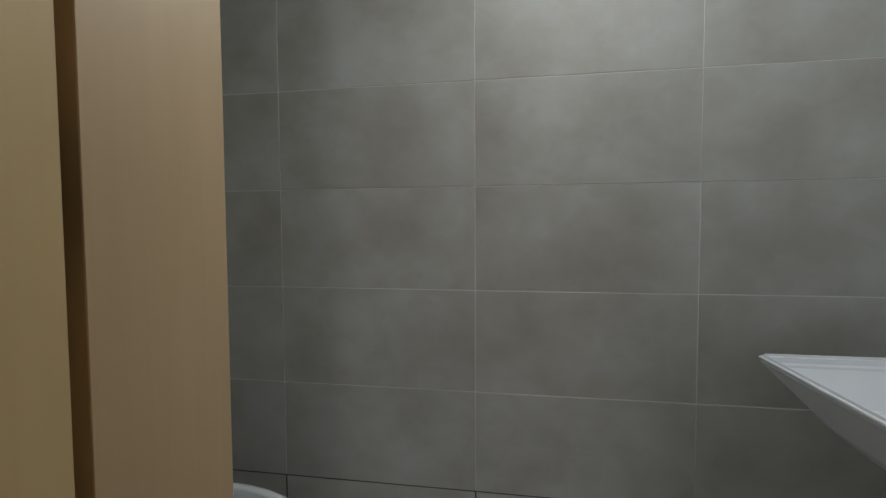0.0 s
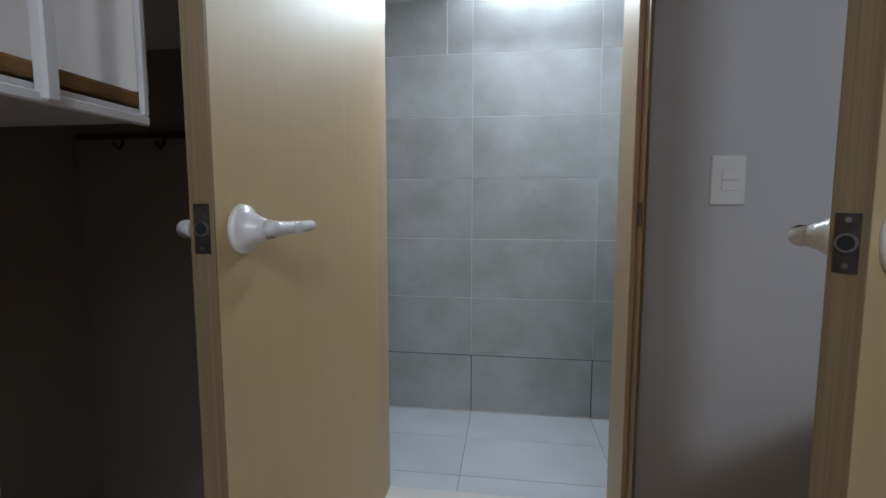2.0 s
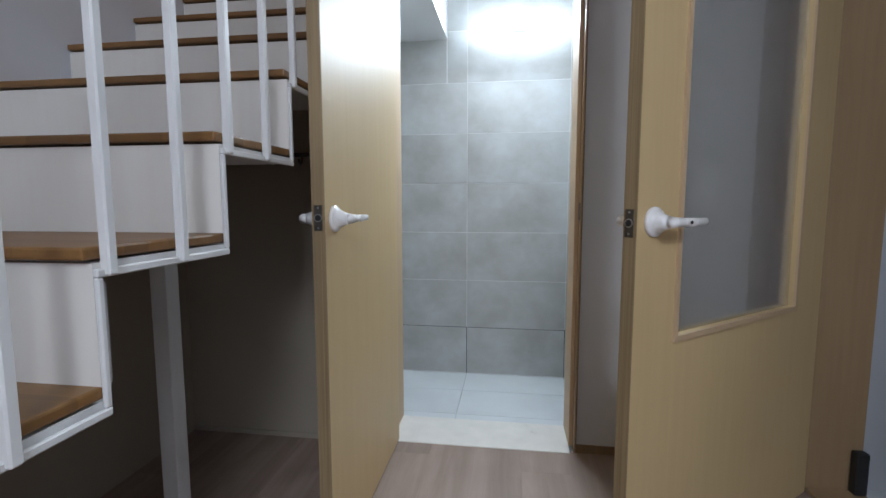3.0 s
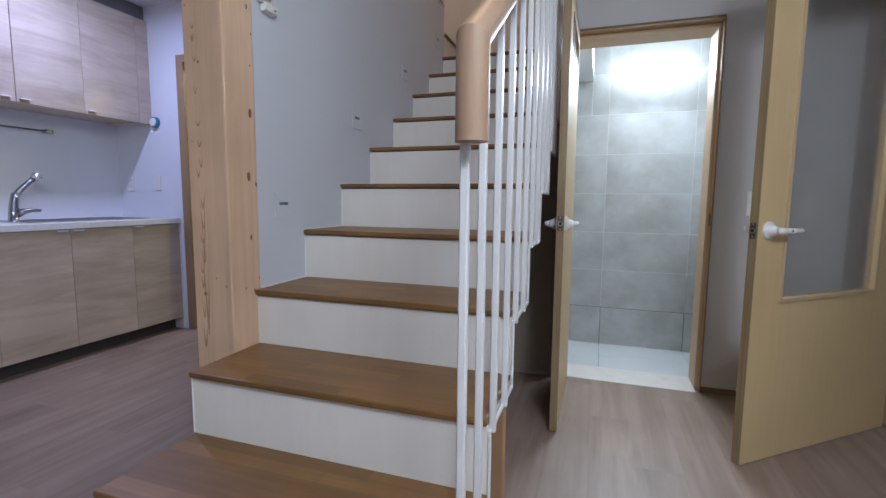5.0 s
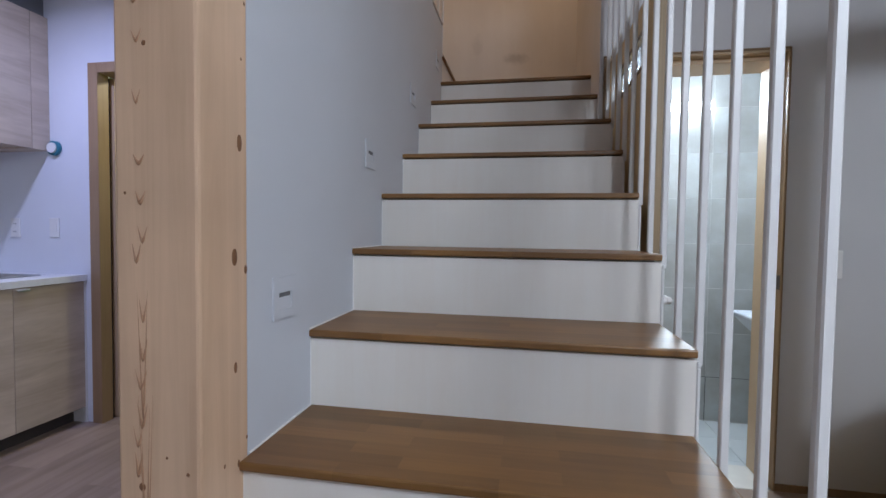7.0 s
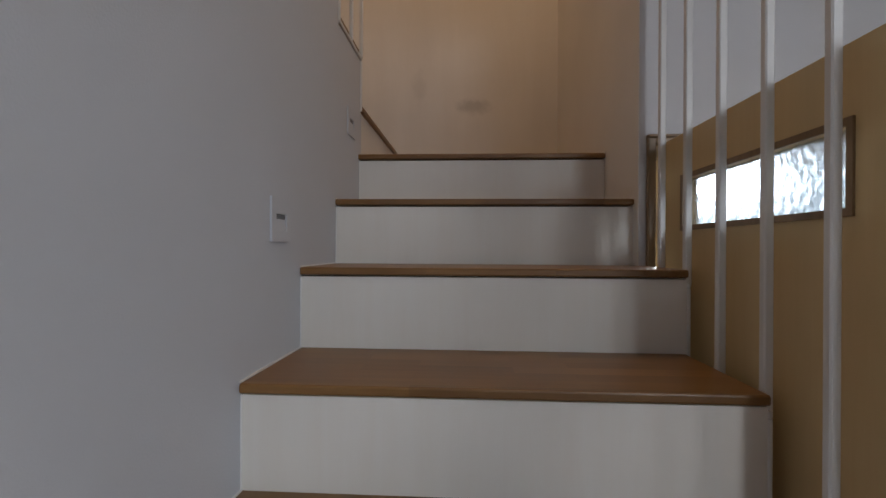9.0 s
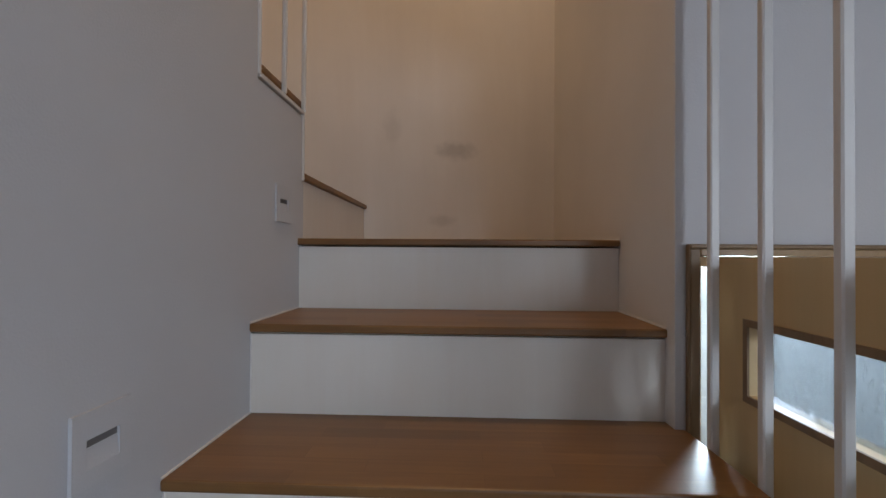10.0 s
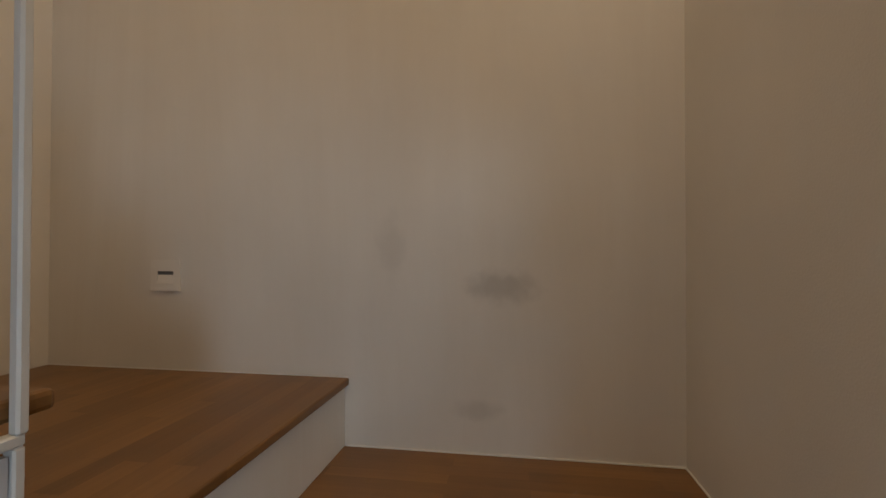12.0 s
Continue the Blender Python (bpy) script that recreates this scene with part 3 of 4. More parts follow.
# ---------------------------------------------------------------- step lights, wall fittings


def step_light(m, paint):
    t = thing("step_light", "square white recessed step light on the stair wall", "wall light", group="step lights")
    bm = bmesh.new()
    for d in ((-0.048, -0.027, -0.046, 0.046), (0.027, 0.048, -0.046, 0.046), (-0.027, 0.027, 0.012, 0.046), (-0.027, 0.027, -0.046, -0.024)):
        box(bm, d[0], d[1], -0.005, 0.0, d[2], d[3])
    bmesh.ops.remove_doubles(bm, verts=bm.verts, dist=0.0001)
    part("cover_plate", bm, paint, t)
    # Flat plate, coloured dark for the shade inside the pocket.
    part("slot", box(bmesh.new(), -0.027, 0.027, -0.0012, 0.0, -0.024, 0.012), SLOT, t)
    part("reflector", prism(bmesh.new(), [(-0.0046, -0.0238), (-0.0014, -0.0238), (-0.0014, 0.0015)], "x", -0.0268, 0.0268), paint, t)
    t.matrix_world = m
    return t


first = step_light(pose(0.0005, 0.624, 1.092, 0, 0, 90), WALL)
for y, z in ((1.190, 1.498), (1.775, 1.866), (2.353, 2.228)):
    copy_thing(first, pose(0.0005, y, z, 0, 0, 90))
step_light(pose(-0.565, BACK - 0.0005, 2.612), LANDING_WALL)


def wall_plate(name, label, category, m, w, h, rockers):
    t = thing(name, label, category)
    part("cover_plate", box(bmesh.new(), -w / 2, w / 2, -0.009, 0.0, -h / 2, h / 2, 0.004, 3), PLASTIC, t)
    for (u0, u1, v0, v1) in rockers:
        part("rocker", box(bmesh.new(), u0, u1, -0.0125, -0.0092, v0, v1, 0.0012), PLASTIC, t)
    t.matrix_world = m
    return t


wall_plate("light_switch", "white two-gang light switch on the grey wall", "light switch", pose(1.943, YW - 0.0005, 1.109), 0.088, 0.132,
           [(-0.018, 0.024, 0.001, 0.028), (-0.018, 0.024, -0.028, -0.001)])
wall_plate("light_switch", "white light switch beside the utility door", "light switch", pose(-2.428, YW - 0.0005, 1.235), 0.072, 0.122,
           [(-0.02, 0.02, -0.028, 0.028)])
sock = wall_plate("power_socket", "white double socket on the kitchen wall", "socket", pose(-2.730, YW - 0.0005, 1.232), 0.072, 0.122, [])
for dz in (0.025, -0.025):
    bm = bmesh.new()
    tube(bm, [(0, -0.0105, dz), (0, -0.0088, dz)], 0.020, 20)
    part("outlet", bm, PLASTIC, sock)
    for dx in (-0.008, 0.008):
        part("pin_hole", tube(bmesh.new(), [(dx, -0.0110, dz), (dx, -0.0106, dz)], 0.0042, 10), SLOT, sock)
sock.matrix_world = pose(-2.730, YW - 0.0005, 1.232)

phone = thing("intercom_handset", "small white wall intercom handset with a hook on the stair wall", "intercom")
part("body", box(bmesh.new(), 0.001, 0.020, 0.510, 0.572, 1.778, 1.900, 0.006, 3), PLASTIC, phone)
part("receiver", box(bmesh.new(), 0.0203, 0.038, 0.518, 0.556, 1.786, 1.896, 0.007, 3), PLASTIC, phone)
part("hook", prism(bmesh.new(), [(0.001, 1.752), (0.024, 1.756), (0.030, 1.777), (0.001, 1.777)], "y", 0.532, 0.590), PLASTIC, phone)
part("screw", tube(bmesh.new(), [(0.0275, 0.575, 1.765), (0.0300, 0.575, 1.764)], 0.004, 10), BRUSHED, phone)

alarm = thing("gas_timer", "round teal and white gas valve timer on the wall", "timer")
part("ring", tube(bmesh.new(), [(-2.412, YW - 0.001, 1.735), (-2.412, YW - 0.024, 1.735)], [0.046, 0.044], 24), TEAL, alarm)
part("knob", tube(bmesh.new(), [(-2.412, YW - 0.0245, 1.735), (-2.412, YW - 0.036, 1.735)], [0.034, 0.031], 24), PLASTIC, alarm)

hooks = thing("hook_rail", "dark hook rail with small metal hooks under the stairs", "hook rail")
part("rail", box(bmesh.new(), 0.02, 0.80, YC - 0.016, YC - 0.001, 1.245, 1.262), LATCH, hooks)
for x in (0.185, 0.325, 0.455, 0.58, 0.70):
    part("hook", tube(bmesh.new(), [(x, YC - 0.018, 1.25), (x, YC - 0.022, 1.225), (x, YC - 0.036, 1.212), (x, YC - 0.050, 1.222), (x, YC - 0.052, 1.232)],
                      0.005, 8), LATCH, hooks)

# ---------------------------------------------------------------- doors


def lever(parent, at, out, along, lock=False, name="handle"):
    """White lever handle: bell rosette, neck, lever with a thumb swell. out: away from the leaf; along: the lever's way."""
    o, a = Vector(out), Vector(along)
    p = Vector(at)
    bm = bmesh.new()
    tube(bm, [p, p + o * 0.006, p + o * 0.010, p + o * 0.0105, p + o * 0.020, p + o * 0.030, p + o * 0.040], [0.0365, 0.0360, 0.0325, 0.0270, 0.0235, 0.0180, 0.0145], 30)
    h = part(name, bm, HANDLE, parent, "white enamelled lever handle")
    bm = bmesh.new()
    q = p + o * 0.048
    tube(bm, [p + o * 0.0405, q - a * 0.006, q + a * 0.010, q + a * 0.045, q + a * 0.052, q + a * 0.075, q + a * 0.085, q + a * 0.130, q + a * 0.134],
         [0.0145, 0.0138, 0.0122, 0.0102, 0.0100, 0.0098, 0.0096, 0.0090, 0.005], 20)
    part("lever", bm, HANDLE, h)
    bm = bmesh.new()
    bmesh.ops.create_uvsphere(bm, u_segments=18, v_segments=10, radius=1)
    side = a.cross(o)
    turn = Matrix((a, o, side)).transposed().to_4x4()
    part("thumb_rest", bm, HANDLE, h, m=Matrix.Translation(q + a * 0.064 + o * 0.010) @ turn @ Matrix.Diagonal((0.022, 0.0034, 0.0105, 1)), smooth=True)
    if lock:
        c = q + a * 0.050 + o * 0.0145
        part("keyhole", tube(bmesh.new(), [c, c + o * 0.0025], 0.0042, 12), BLACK, h)
    return h


def leaf_frame(x, y, degrees):
    """From a leaf's own axes (u along it from the hinge, v across it) to the world."""
    return pose(x, y, 0, 0, 0, degrees)


# bathroom door: opened square to the wall, hinge at the left jamb
bd = thing("door_1", "pale birch bathroom door standing open, slit window at the top", "door", kind="structure")
L, TH, HT = 0.774, 0.035, 2.103
s0, s1, z0, z1 = 0.110, 0.617, 1.868, 1.985
bm = bmesh.new()
for d in ((0, L, 0.012, z0), (0, L, z1, HT), (0, s0, z0, z1), (s1, L - 0.0, z0, z1)):
    box(bm, d[0], d[1] - (0.004 if d[1] == L else 0), 0, TH, d[2], d[3])
bmesh.ops.remove_doubles(bm, verts=bm.verts, dist=0.0001)
part("leaf", bm, DOOR, bd)
part("leaf_edge", box(bmesh.new(), L - 0.0038, L, 0.0005, TH - 0.0005, 0.012, HT), PLY, bd)
bm = bmesh.new()
for side in (-0.004, TH):
    box(bm, s0 - 0.012, s1 + 0.012, side, side + 0.004, z1, z1 + 0.012)
    box(bm, s0 - 0.012, s1 + 0.012, side, side + 0.004, z0 - 0.012, z0)
    box(bm, s0 - 0.012, s0, side, side + 0.004, z0, z1)
    box(bm, s1, s1 + 0.012, side, side + 0.004, z0, z1)
part("window_bead", bm, FRAME_DARK, bd)
pane = part("pane", box(bmesh.new(), s0, s1, 0.015, 0.020, z0, z1), PEBBLE, bd, "pebbled glass pane")
pane.visible_shadow = False
part("latch_plate", box(bmesh.new(), L, L + 0.0015, 0.007, 0.029, 0.980, 1.046), LATCH, bd)
part("latch_ring", tube(bmesh.new(), [(L + 0.0016, 0.018, 1.013), (L + 0.004, 0.018, 1.013)], 0.0105, 18), BRUSHED, bd)
part("latch_hole", tube(bmesh.new(), [(L + 0.0041, 0.018, 1.013), (L + 0.0046, 0.018, 1.013)], 0.008, 18), BLACK, bd)
for z in (0.987, 1.039):
    part("screw", tube(bmesh.new(), [(L + 0.0016, 0.018, z), (L + 0.0024, 0.018, z)], 0.003, 10), BRUSHED, bd)
lever(bd, (L - 0.064, TH, 1.009), (0, 1, 0), (-1, 0, 0))
lever(bd, (L - 0.064, 0.0, 1.009), (0, -1, 0), (-1, 0, 0))
for z in (0.22, 1.03, 1.845):
    h = part("hinge", tube(bmesh.new(), [(-0.006, -0.002, z), (-0.006, -0.002, z + 0.108)], 0.0062, 12), LATCH, bd)
    part("hinge_plate", box(bmesh.new(), -0.0022, -0.0002, 0.001, 0.026, z + 0.002, z + 0.106), LATCH, h)
    for dz in (0.034, 0.072):
        part("knuckle_joint", tube(bmesh.new(), [(-0.006, -0.002, z + dz), (-0.006, -0.002, z + dz + 0.002)], 0.0068, 12), BLACK, h)
bd.matrix_world = leaf_frame(0.940, 2.127, -90)

# bathroom door frame
bf = thing("door_frame_1", "wooden bathroom door frame with dark casings, shade and lamp light put into jamb and stop colours", "door frame", kind="structure")
# Jambs and head in darker wood for their shade, the left one darkest.
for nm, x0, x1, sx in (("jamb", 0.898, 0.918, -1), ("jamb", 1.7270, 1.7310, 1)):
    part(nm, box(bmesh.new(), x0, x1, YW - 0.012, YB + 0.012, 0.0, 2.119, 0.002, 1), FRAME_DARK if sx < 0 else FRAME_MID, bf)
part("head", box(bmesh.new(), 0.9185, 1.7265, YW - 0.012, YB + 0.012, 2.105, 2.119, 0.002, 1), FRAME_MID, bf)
# Stops in paler wood: the bath lamp's light is put into the colour.
part("stop", box(bmesh.new(), 1.711, 1.7265, YW + 0.040, YB + 0.010, 0.004, 2.1045, 0.001, 1), FRAME, bf)
part("stop", box(bmesh.new(), 0.9185, 0.940, YW + 0.030, YB + 0.010, 0.004, 2.1045, 0.001, 1), FRAME, bf)
part("stop", box(bmesh.new(), 0.9405, 1.7105, YW + 0.040, YB + 0.010, 2.083, 2.1045, 0.001, 1), FRAME, bf)
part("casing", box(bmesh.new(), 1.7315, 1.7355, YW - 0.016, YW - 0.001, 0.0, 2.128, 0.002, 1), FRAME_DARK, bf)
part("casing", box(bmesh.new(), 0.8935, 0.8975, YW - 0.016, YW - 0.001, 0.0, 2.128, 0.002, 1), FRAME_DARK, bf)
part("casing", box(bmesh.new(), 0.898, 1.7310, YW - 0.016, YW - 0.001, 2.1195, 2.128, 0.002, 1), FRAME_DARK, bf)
part("strike_plate", box(bmesh.new(), 1.7245, 1.7265, YW - 0.006, YW + 0.030, 0.982, 1.050), LATCH, bf)
tagged(slab("threshold", (0.935, 1.711, YW - 0.020, YB + 0.01, -0.05, 0.004), MARBLE, bevel=0.003), "pale stone threshold of the bathroom", "threshold", kind="structure")

# glazed door: half open from the right wall
gd = thing("door_2", "yellowish birch door with a tall frosted pane, standing ajar", "door", kind="structure")
L2, HT2 = 1.02, 2.27
g0, g1, gz0, gz1 = 0.175, 0.818, 0.715, 2.097
bm = bmesh.new()
for d in ((0.004, L2, 0.004, gz0), (0.004, L2, gz1, HT2), (0.004, g0, gz0, gz1), (g1, L2, gz0, gz1)):
    box(bm, d[0], d[1], 0, TH, d[2], d[3])
bmesh.ops.remove_doubles(bm, verts=bm.verts, dist=0.0001)
part("leaf", bm, DOOR, gd)
part("leaf_edge", box(bmesh.new(), 0.0, 0.0038, 0.0005, TH - 0.0005, 0.004, HT2), PLY, gd)
bm = bmesh.new()
for side in (-0.007, TH):
    box(bm, g0 - 0.014, g1 + 0.014, side, side + 0.007, gz1, gz1 + 0.016)
    box(bm, g0 - 0.014, g1 + 0.014, side, side + 0.007, gz0 - 0.016, gz0)
    box(bm, g0 - 0.014, g0, side, side + 0.007, gz0, gz1)
    box(bm, g1, g1 + 0.014, side, side + 0.007, gz0, gz1)
part("window_bead", bm, FRAME, gd)
part("pane", box(bmesh.new(), g0, g1, 0.015, 0.020, gz0, gz1), FROST, gd, "frosted glass pane").visible_shadow = False
part("latch_plate", box(bmesh.new(), -0.0015, 0.0, 0.007, 0.029, 0.971, 1.036), LATCH, gd)
part("latch_ring", tube(bmesh.new(), [(-0.004, 0.018, 1.004), (-0.0016, 0.018, 1.004)], 0.0105, 18), BRUSHED, gd)
part("latch_hole", tube(bmesh.new(), [(-0.0046, 0.018, 1.004), (-0.0041, 0.018, 1.004)], 0.008, 18), BLACK, gd)
for z in (0.979, 1.029):
    part("screw", tube(bmesh.new(), [(-0.0024, 0.018, z), (-0.0016, 0.018, z)], 0.003, 10), BRUSHED, gd)
lever(gd, (0.064, 0.0, 1.006), (0, -1, 0), (1, 0, 0), True)
lever(gd, (0.064, TH, 1.006), (0, 1, 0), (1, 0, 0))
gd.matrix_world = leaf_frame(1.732, 1.330, 39.3)

gf = thing("door_frame_2", "light wooden frame of the glazed door", "door frame", kind="structure")
part("jamb", box(bmesh.new(), XR - 0.014, XR + 0.175, 1.995, 2.039, 0.0, 2.36, 0.002, 1), FRAME_MID, gf)
part("jamb", box(bmesh.new(), XR - 0.014, XR + 0.175, 0.931, 0.975, 0.0, 2.36, 0.002, 1), FRAME_MID, gf)
part("head", box(bmesh.new(), XR - 0.014, XR + 0.175, 0.9755, 1.9945, 2.30, 2.359, 0.002, 1), FRAME_MID, gf)
part("sill", box(bmesh.new(), XR - 0.008, XR + 0.175, 0.9755, 1.9945, -0.008, 0.012, 0.002, 1), FRAME_MID, gf)
part("corner_post", box(bmesh.new(), 2.365, XR - 0.0145, 1.996, YW - 0.001, 0.0, 2.36, 0.003), FRAME_DARK, gf, "brown timber post in the corner")
tagged(slab("door_stop", (XR + 0.130, XR + 0.172, 1.955, 1.990, 0.0125, 0.17), BLACK, bevel=0.006), "black rubber block in the corner of the door sill", "door stop")

# utility room door: frame and the edge of a sliding panel
kf = thing("door_frame_3", "brown wooden frame of the utility room doorway", "door frame", kind="structure")
part("jamb", box(bmesh.new(), -2.1550, -2.0850, YW - 0.014, YW + 0.066, 0.0, 2.252, 0.002, 1), FRAME_RED, kf)
# Dark strip put in for the shaded gap between jamb and sliding door.
part("groove", box(bmesh.new(), -2.1250, -2.1050, YW + 0.0665, YW + 0.0915, 0.0, 2.185), TOE, kf)
part("head", box(bmesh.new(), -2.0845, -1.26, YW - 0.014, YW + 0.15, 2.190, 2.252, 0.002, 1), FRAME_RED, kf)
part("jamb", box(bmesh.new(), -1.2595, -1.18, YW - 0.014, YW + 0.15, 0.0, 2.252, 0.002, 1), FRAME_RED, kf)
tagged(slab("door_3", (-2.1400, -2.0700, YW + 0.092, YW + 0.139, 0.004, 2.185), FRAME, bevel=0.002), "edge of a sliding wooden door pushed aside", "door", kind="structure")

# ---------------------------------------------------------------- kitchen
FX = -2.205
for i in range(7):
    y1 = 2.132 if i == 0 else 2.155 - 0.433 * i
    y0 = 2.155 - 0.433 * (i + 1)
    c = thing("base_cabinet", "pale ash base cabinet with flush fronts and a thin metal pull", "cabinet", group="base cabinets")
    part("body", box(bmesh.new(), XK + 0.002, FX - 0.020, y0 + 0.001, y1 - 0.001, 0.10, 0.903), CAB, c)
    part("toe_kick", box(bmesh.new(), XK + 0.05, FX - 0.095, y0 + 0.001, y1 - 0.001, 0.0, 0.0995), TOE, c)
    d = part("door", box(bmesh.new(), FX - 0.019, FX, y0 + 0.0015, y1 - 0.0015, 0.102, 0.9, 0.0015, 1), CAB, c)
    hy = y1 - 0.050 if i in (2, 4, 6) else y0 + 0.048
    part("pull", box(bmesh.new(), FX - 0.004, FX + 0.014, hy - 0.032, hy + 0.032, 0.888, 0.894, 0.001), PLASTIC, d)
    part("pull_lip", box(bmesh.new(), FX + 0.011, FX + 0.014, hy - 0.032, hy + 0.032, 0.880, 0.8875), BRUSHED, d)
bm = bmesh.new()
for d in ((XK + 0.001, -2.770, -1.2, 2.142), (-2.390, FX + 0.012, -1.2, 2.142), (-2.770, -2.390, 1.99, 2.142), (-2.770, -2.390, -1.2, 1.15)):
    box(bm, *d, 0.904, 0.942)
bmesh.ops.remove_doubles(bm, verts=bm.verts, dist=0.0001)
tagged(part("worktop", bm, WORKTOP), "white stone worktop with a thin front edge", "worktop")
tagged(slab("end_panel", (XK + 0.002, FX + 0.002, 2.1325, 2.1435, 0.0, 0.903), PLASTIC), "white end panel closing the base cabinets", "filler panel")
sink = thing("kitchen_sink", "stainless steel sink set in the white worktop", "sink")
bm = bmesh.new()
box(bm, -2.770, -2.765, 1.15, 1.99, 0.76, 0.946)
box(bm, -2.395, -2.390, 1.15, 1.99, 0.76, 0.946)
box(bm, -2.765, -2.395, 1.15, 1.155, 0.76, 0.946)
box(bm, -2.765, -2.395, 1.985, 1.99, 0.76, 0.946)
box(bm, -2.765, -2.395, 1.155, 1.985, 0.755, 0.765)
part("basin", bm, BRUSHED, sink)
bm = bmesh.new()
box(bm, -2.785, -2.770, 1.135, 2.005, 0.943, 0.949)
box(bm, -2.390, -2.375, 1.135, 2.005, 0.943, 0.949)
box(bm, -2.770, -2.390, 1.135, 1.15, 0.943, 0.949)
box(bm, -2.770, -2.390, 1.99, 2.005, 0.943, 0.949)
part("rim", bm, BRUSHED, sink)
tap = thing("kitchen_tap", "chrome mixer tap with a swivel spout beside the sink", "tap")
fx, fy = -2.685, 1.240
part("base", tube(bmesh.new(), [(fx, fy, 0.943), (fx, fy, 0.942), (fx, fy, 0.946), (fx + 0.003, fy + 0.003, 1.02), (fx + 0.006, fy + 0.010, 1.09), (fx + 0.010, fy + 0.018, 1.135)],
                  [0.036, 0.036, 0.031, 0.029, 0.025, 0.022], 20), TAPMETAL, tap)
part("spout", tube(bmesh.new(), [(fx + 0.008, fy + 0.014, 1.110), (fx + 0.018, fy + 0.034, 1.150), (fx + 0.034, fy + 0.070, 1.195), (fx + 0.054, fy + 0.110, 1.240)],
                   [0.020, 0.0195, 0.018, 0.017], 16), TAPMETAL, tap)
part("spray_head", tube(bmesh.new(), [(fx + 0.050, fy + 0.098, 1.252), (fx + 0.056, fy + 0.114, 1.258), (fx + 0.064, fy + 0.134, 1.250), (fx + 0.067, fy + 0.141, 1.222)],
                        [0.020, 0.026, 0.028, 0.024], 18), CHROME, tap)
part("lever", tube(bmesh.new(), [(fx + 0.004, fy + 0.012, 0.985), (fx + 0.022, fy + 0.050, 1.012), (fx + 0.040, fy + 0.085, 1.018), (fx + 0.060, fy + 0.135, 1.016)],
                   [0.024, 0.023, 0.015, 0.010], 14), TAPMETAL, tap)
UX = -2.455
for i, (y0, y1) in enumerate(((1.610, 2.036), (1.188, 1.609), (0.766, 1.187), (0.344, 0.765), (-0.08, 0.343))):
    c = thing("wall_cabinet", "pale ash wall cabinet with a small edge pull", "cabinet", group="wall cabinets")
    part("body", box(bmesh.new(), XK + 0.002, UX - 0.020, y0 + 0.001, y1 - 0.0005, 1.731, 2.546), CAB, c)
    d = part("door", box(bmesh.new(), UX - 0.019, UX, y0 + 0.0015, y1 - 0.0015, 1.719, 2.546, 0.0015, 1), CAB, c)
    hy = y1 - 0.058 if i in (2, 4) else y0 + 0.045
    part("pull", box(bmesh.new(), UX - 0.003, UX + 0.016, hy - 0.028, hy + 0.028, 1.741, 1.747, 0.001), PLASTIC, d)
    part("pull_lip", box(bmesh.new(), UX + 0.0005, UX + 0.004, hy - 0.024, hy + 0.024, 1.722, 1.7405), FRAME_MID, d)
tagged(slab("cabinet_filler", (XK + 0.002, UX, 2.037, 2.143, 1.719, 2.546), CAB, bevel=0.001), "narrow ash filler strip at the end of the wall cabinets", "filler panel")
# Solid block; its dark grey holds the shade of the recess up there.
setting("trim_cabinet_plinth", [(XK + 0.002, UX - 0.03, -0.08, 2.143, 2.547, KC - 0.001)], SLOT, "block above the wall cabinets, coloured dark for the shade of a recess", "trim")
bar = thing("utensil_rail", "thin chrome utensil rail on the wall under the cabinets", "rail")
part("rod", tube(bmesh.new(), [(XK + 0.045, 0.2, 1.600), (XK + 0.045, 1.590, 1.600)], 0.007, 12), TAPMETAL, bar)
part("bracket", tube(bmesh.new(), [(XK + 0.001, 1.575, 1.600), (XK + 0.064, 1.575, 1.600)], 0.016, 14), TAPMETAL, bar)
part("end_cap", tube(bmesh.new(), [(XK + 0.045, 1.5905, 1.600), (XK + 0.045, 1.610, 1.600)], 0.012, 14), TAPMETAL, bar)

# ---------------------------------------------------------------- utility room
boiler = thing("gas_boiler", "white wall-hung gas boiler with a yellow sticker and labels", "boiler")
part("casing", box(bmesh.new(), -2.812, -2.36, 2.43, 2.805, 0.845, 1.490, 0.012), PLASTIC, boiler)
for (y0, y1, z0, z1, mt) in ((2.68, 2.75, 1.10, 1.22, YELLOW), (2.66, 2.74, 1.395, 1.41, INK), (2.69, 2.715, 1.24, 1.275, INK), (2.72, 2.75, 1.235, 1.28, INK),
                             (2.56, 2.62, 1.12, 1.135, INK), (2.68, 2.75, 1.055, 1.065, INK), (2.69, 2.75, 1.02, 1.045, GROUT), (2.62, 2.66, 0.93, 0.975, GROUT),
                             (2.68, 2.74, 0.90, 0.91, INK)):
    part("sticker", box(bmesh.new(), -2.3595, -2.358, y0, y1, z0 + 0.012, z1 + 0.012), mt, boiler)
pipes = thing("boiler_pipes", "bundle of boiler pipes, valves and grey hoses under the boiler", "pipes")
part("hose", tube(bmesh.new(), [(-2.450, 2.70, 0.843), (-2.440, 2.71, 0.70), (-2.420, 2.74, 0.60), (-2.420, 2.72, 0.45), (-2.410, 2.76, 0.30), (-2.400, 2.76, 0.012)], 0.018, 10), HOSE, pipes)
part("pipe", tube(bmesh.new(), [(-2.500, 2.66, 0.843), (-2.500, 2.66, 0.55), (-2.510, 2.66, 0.002)], 0.014, 10), COPPER, pipes)
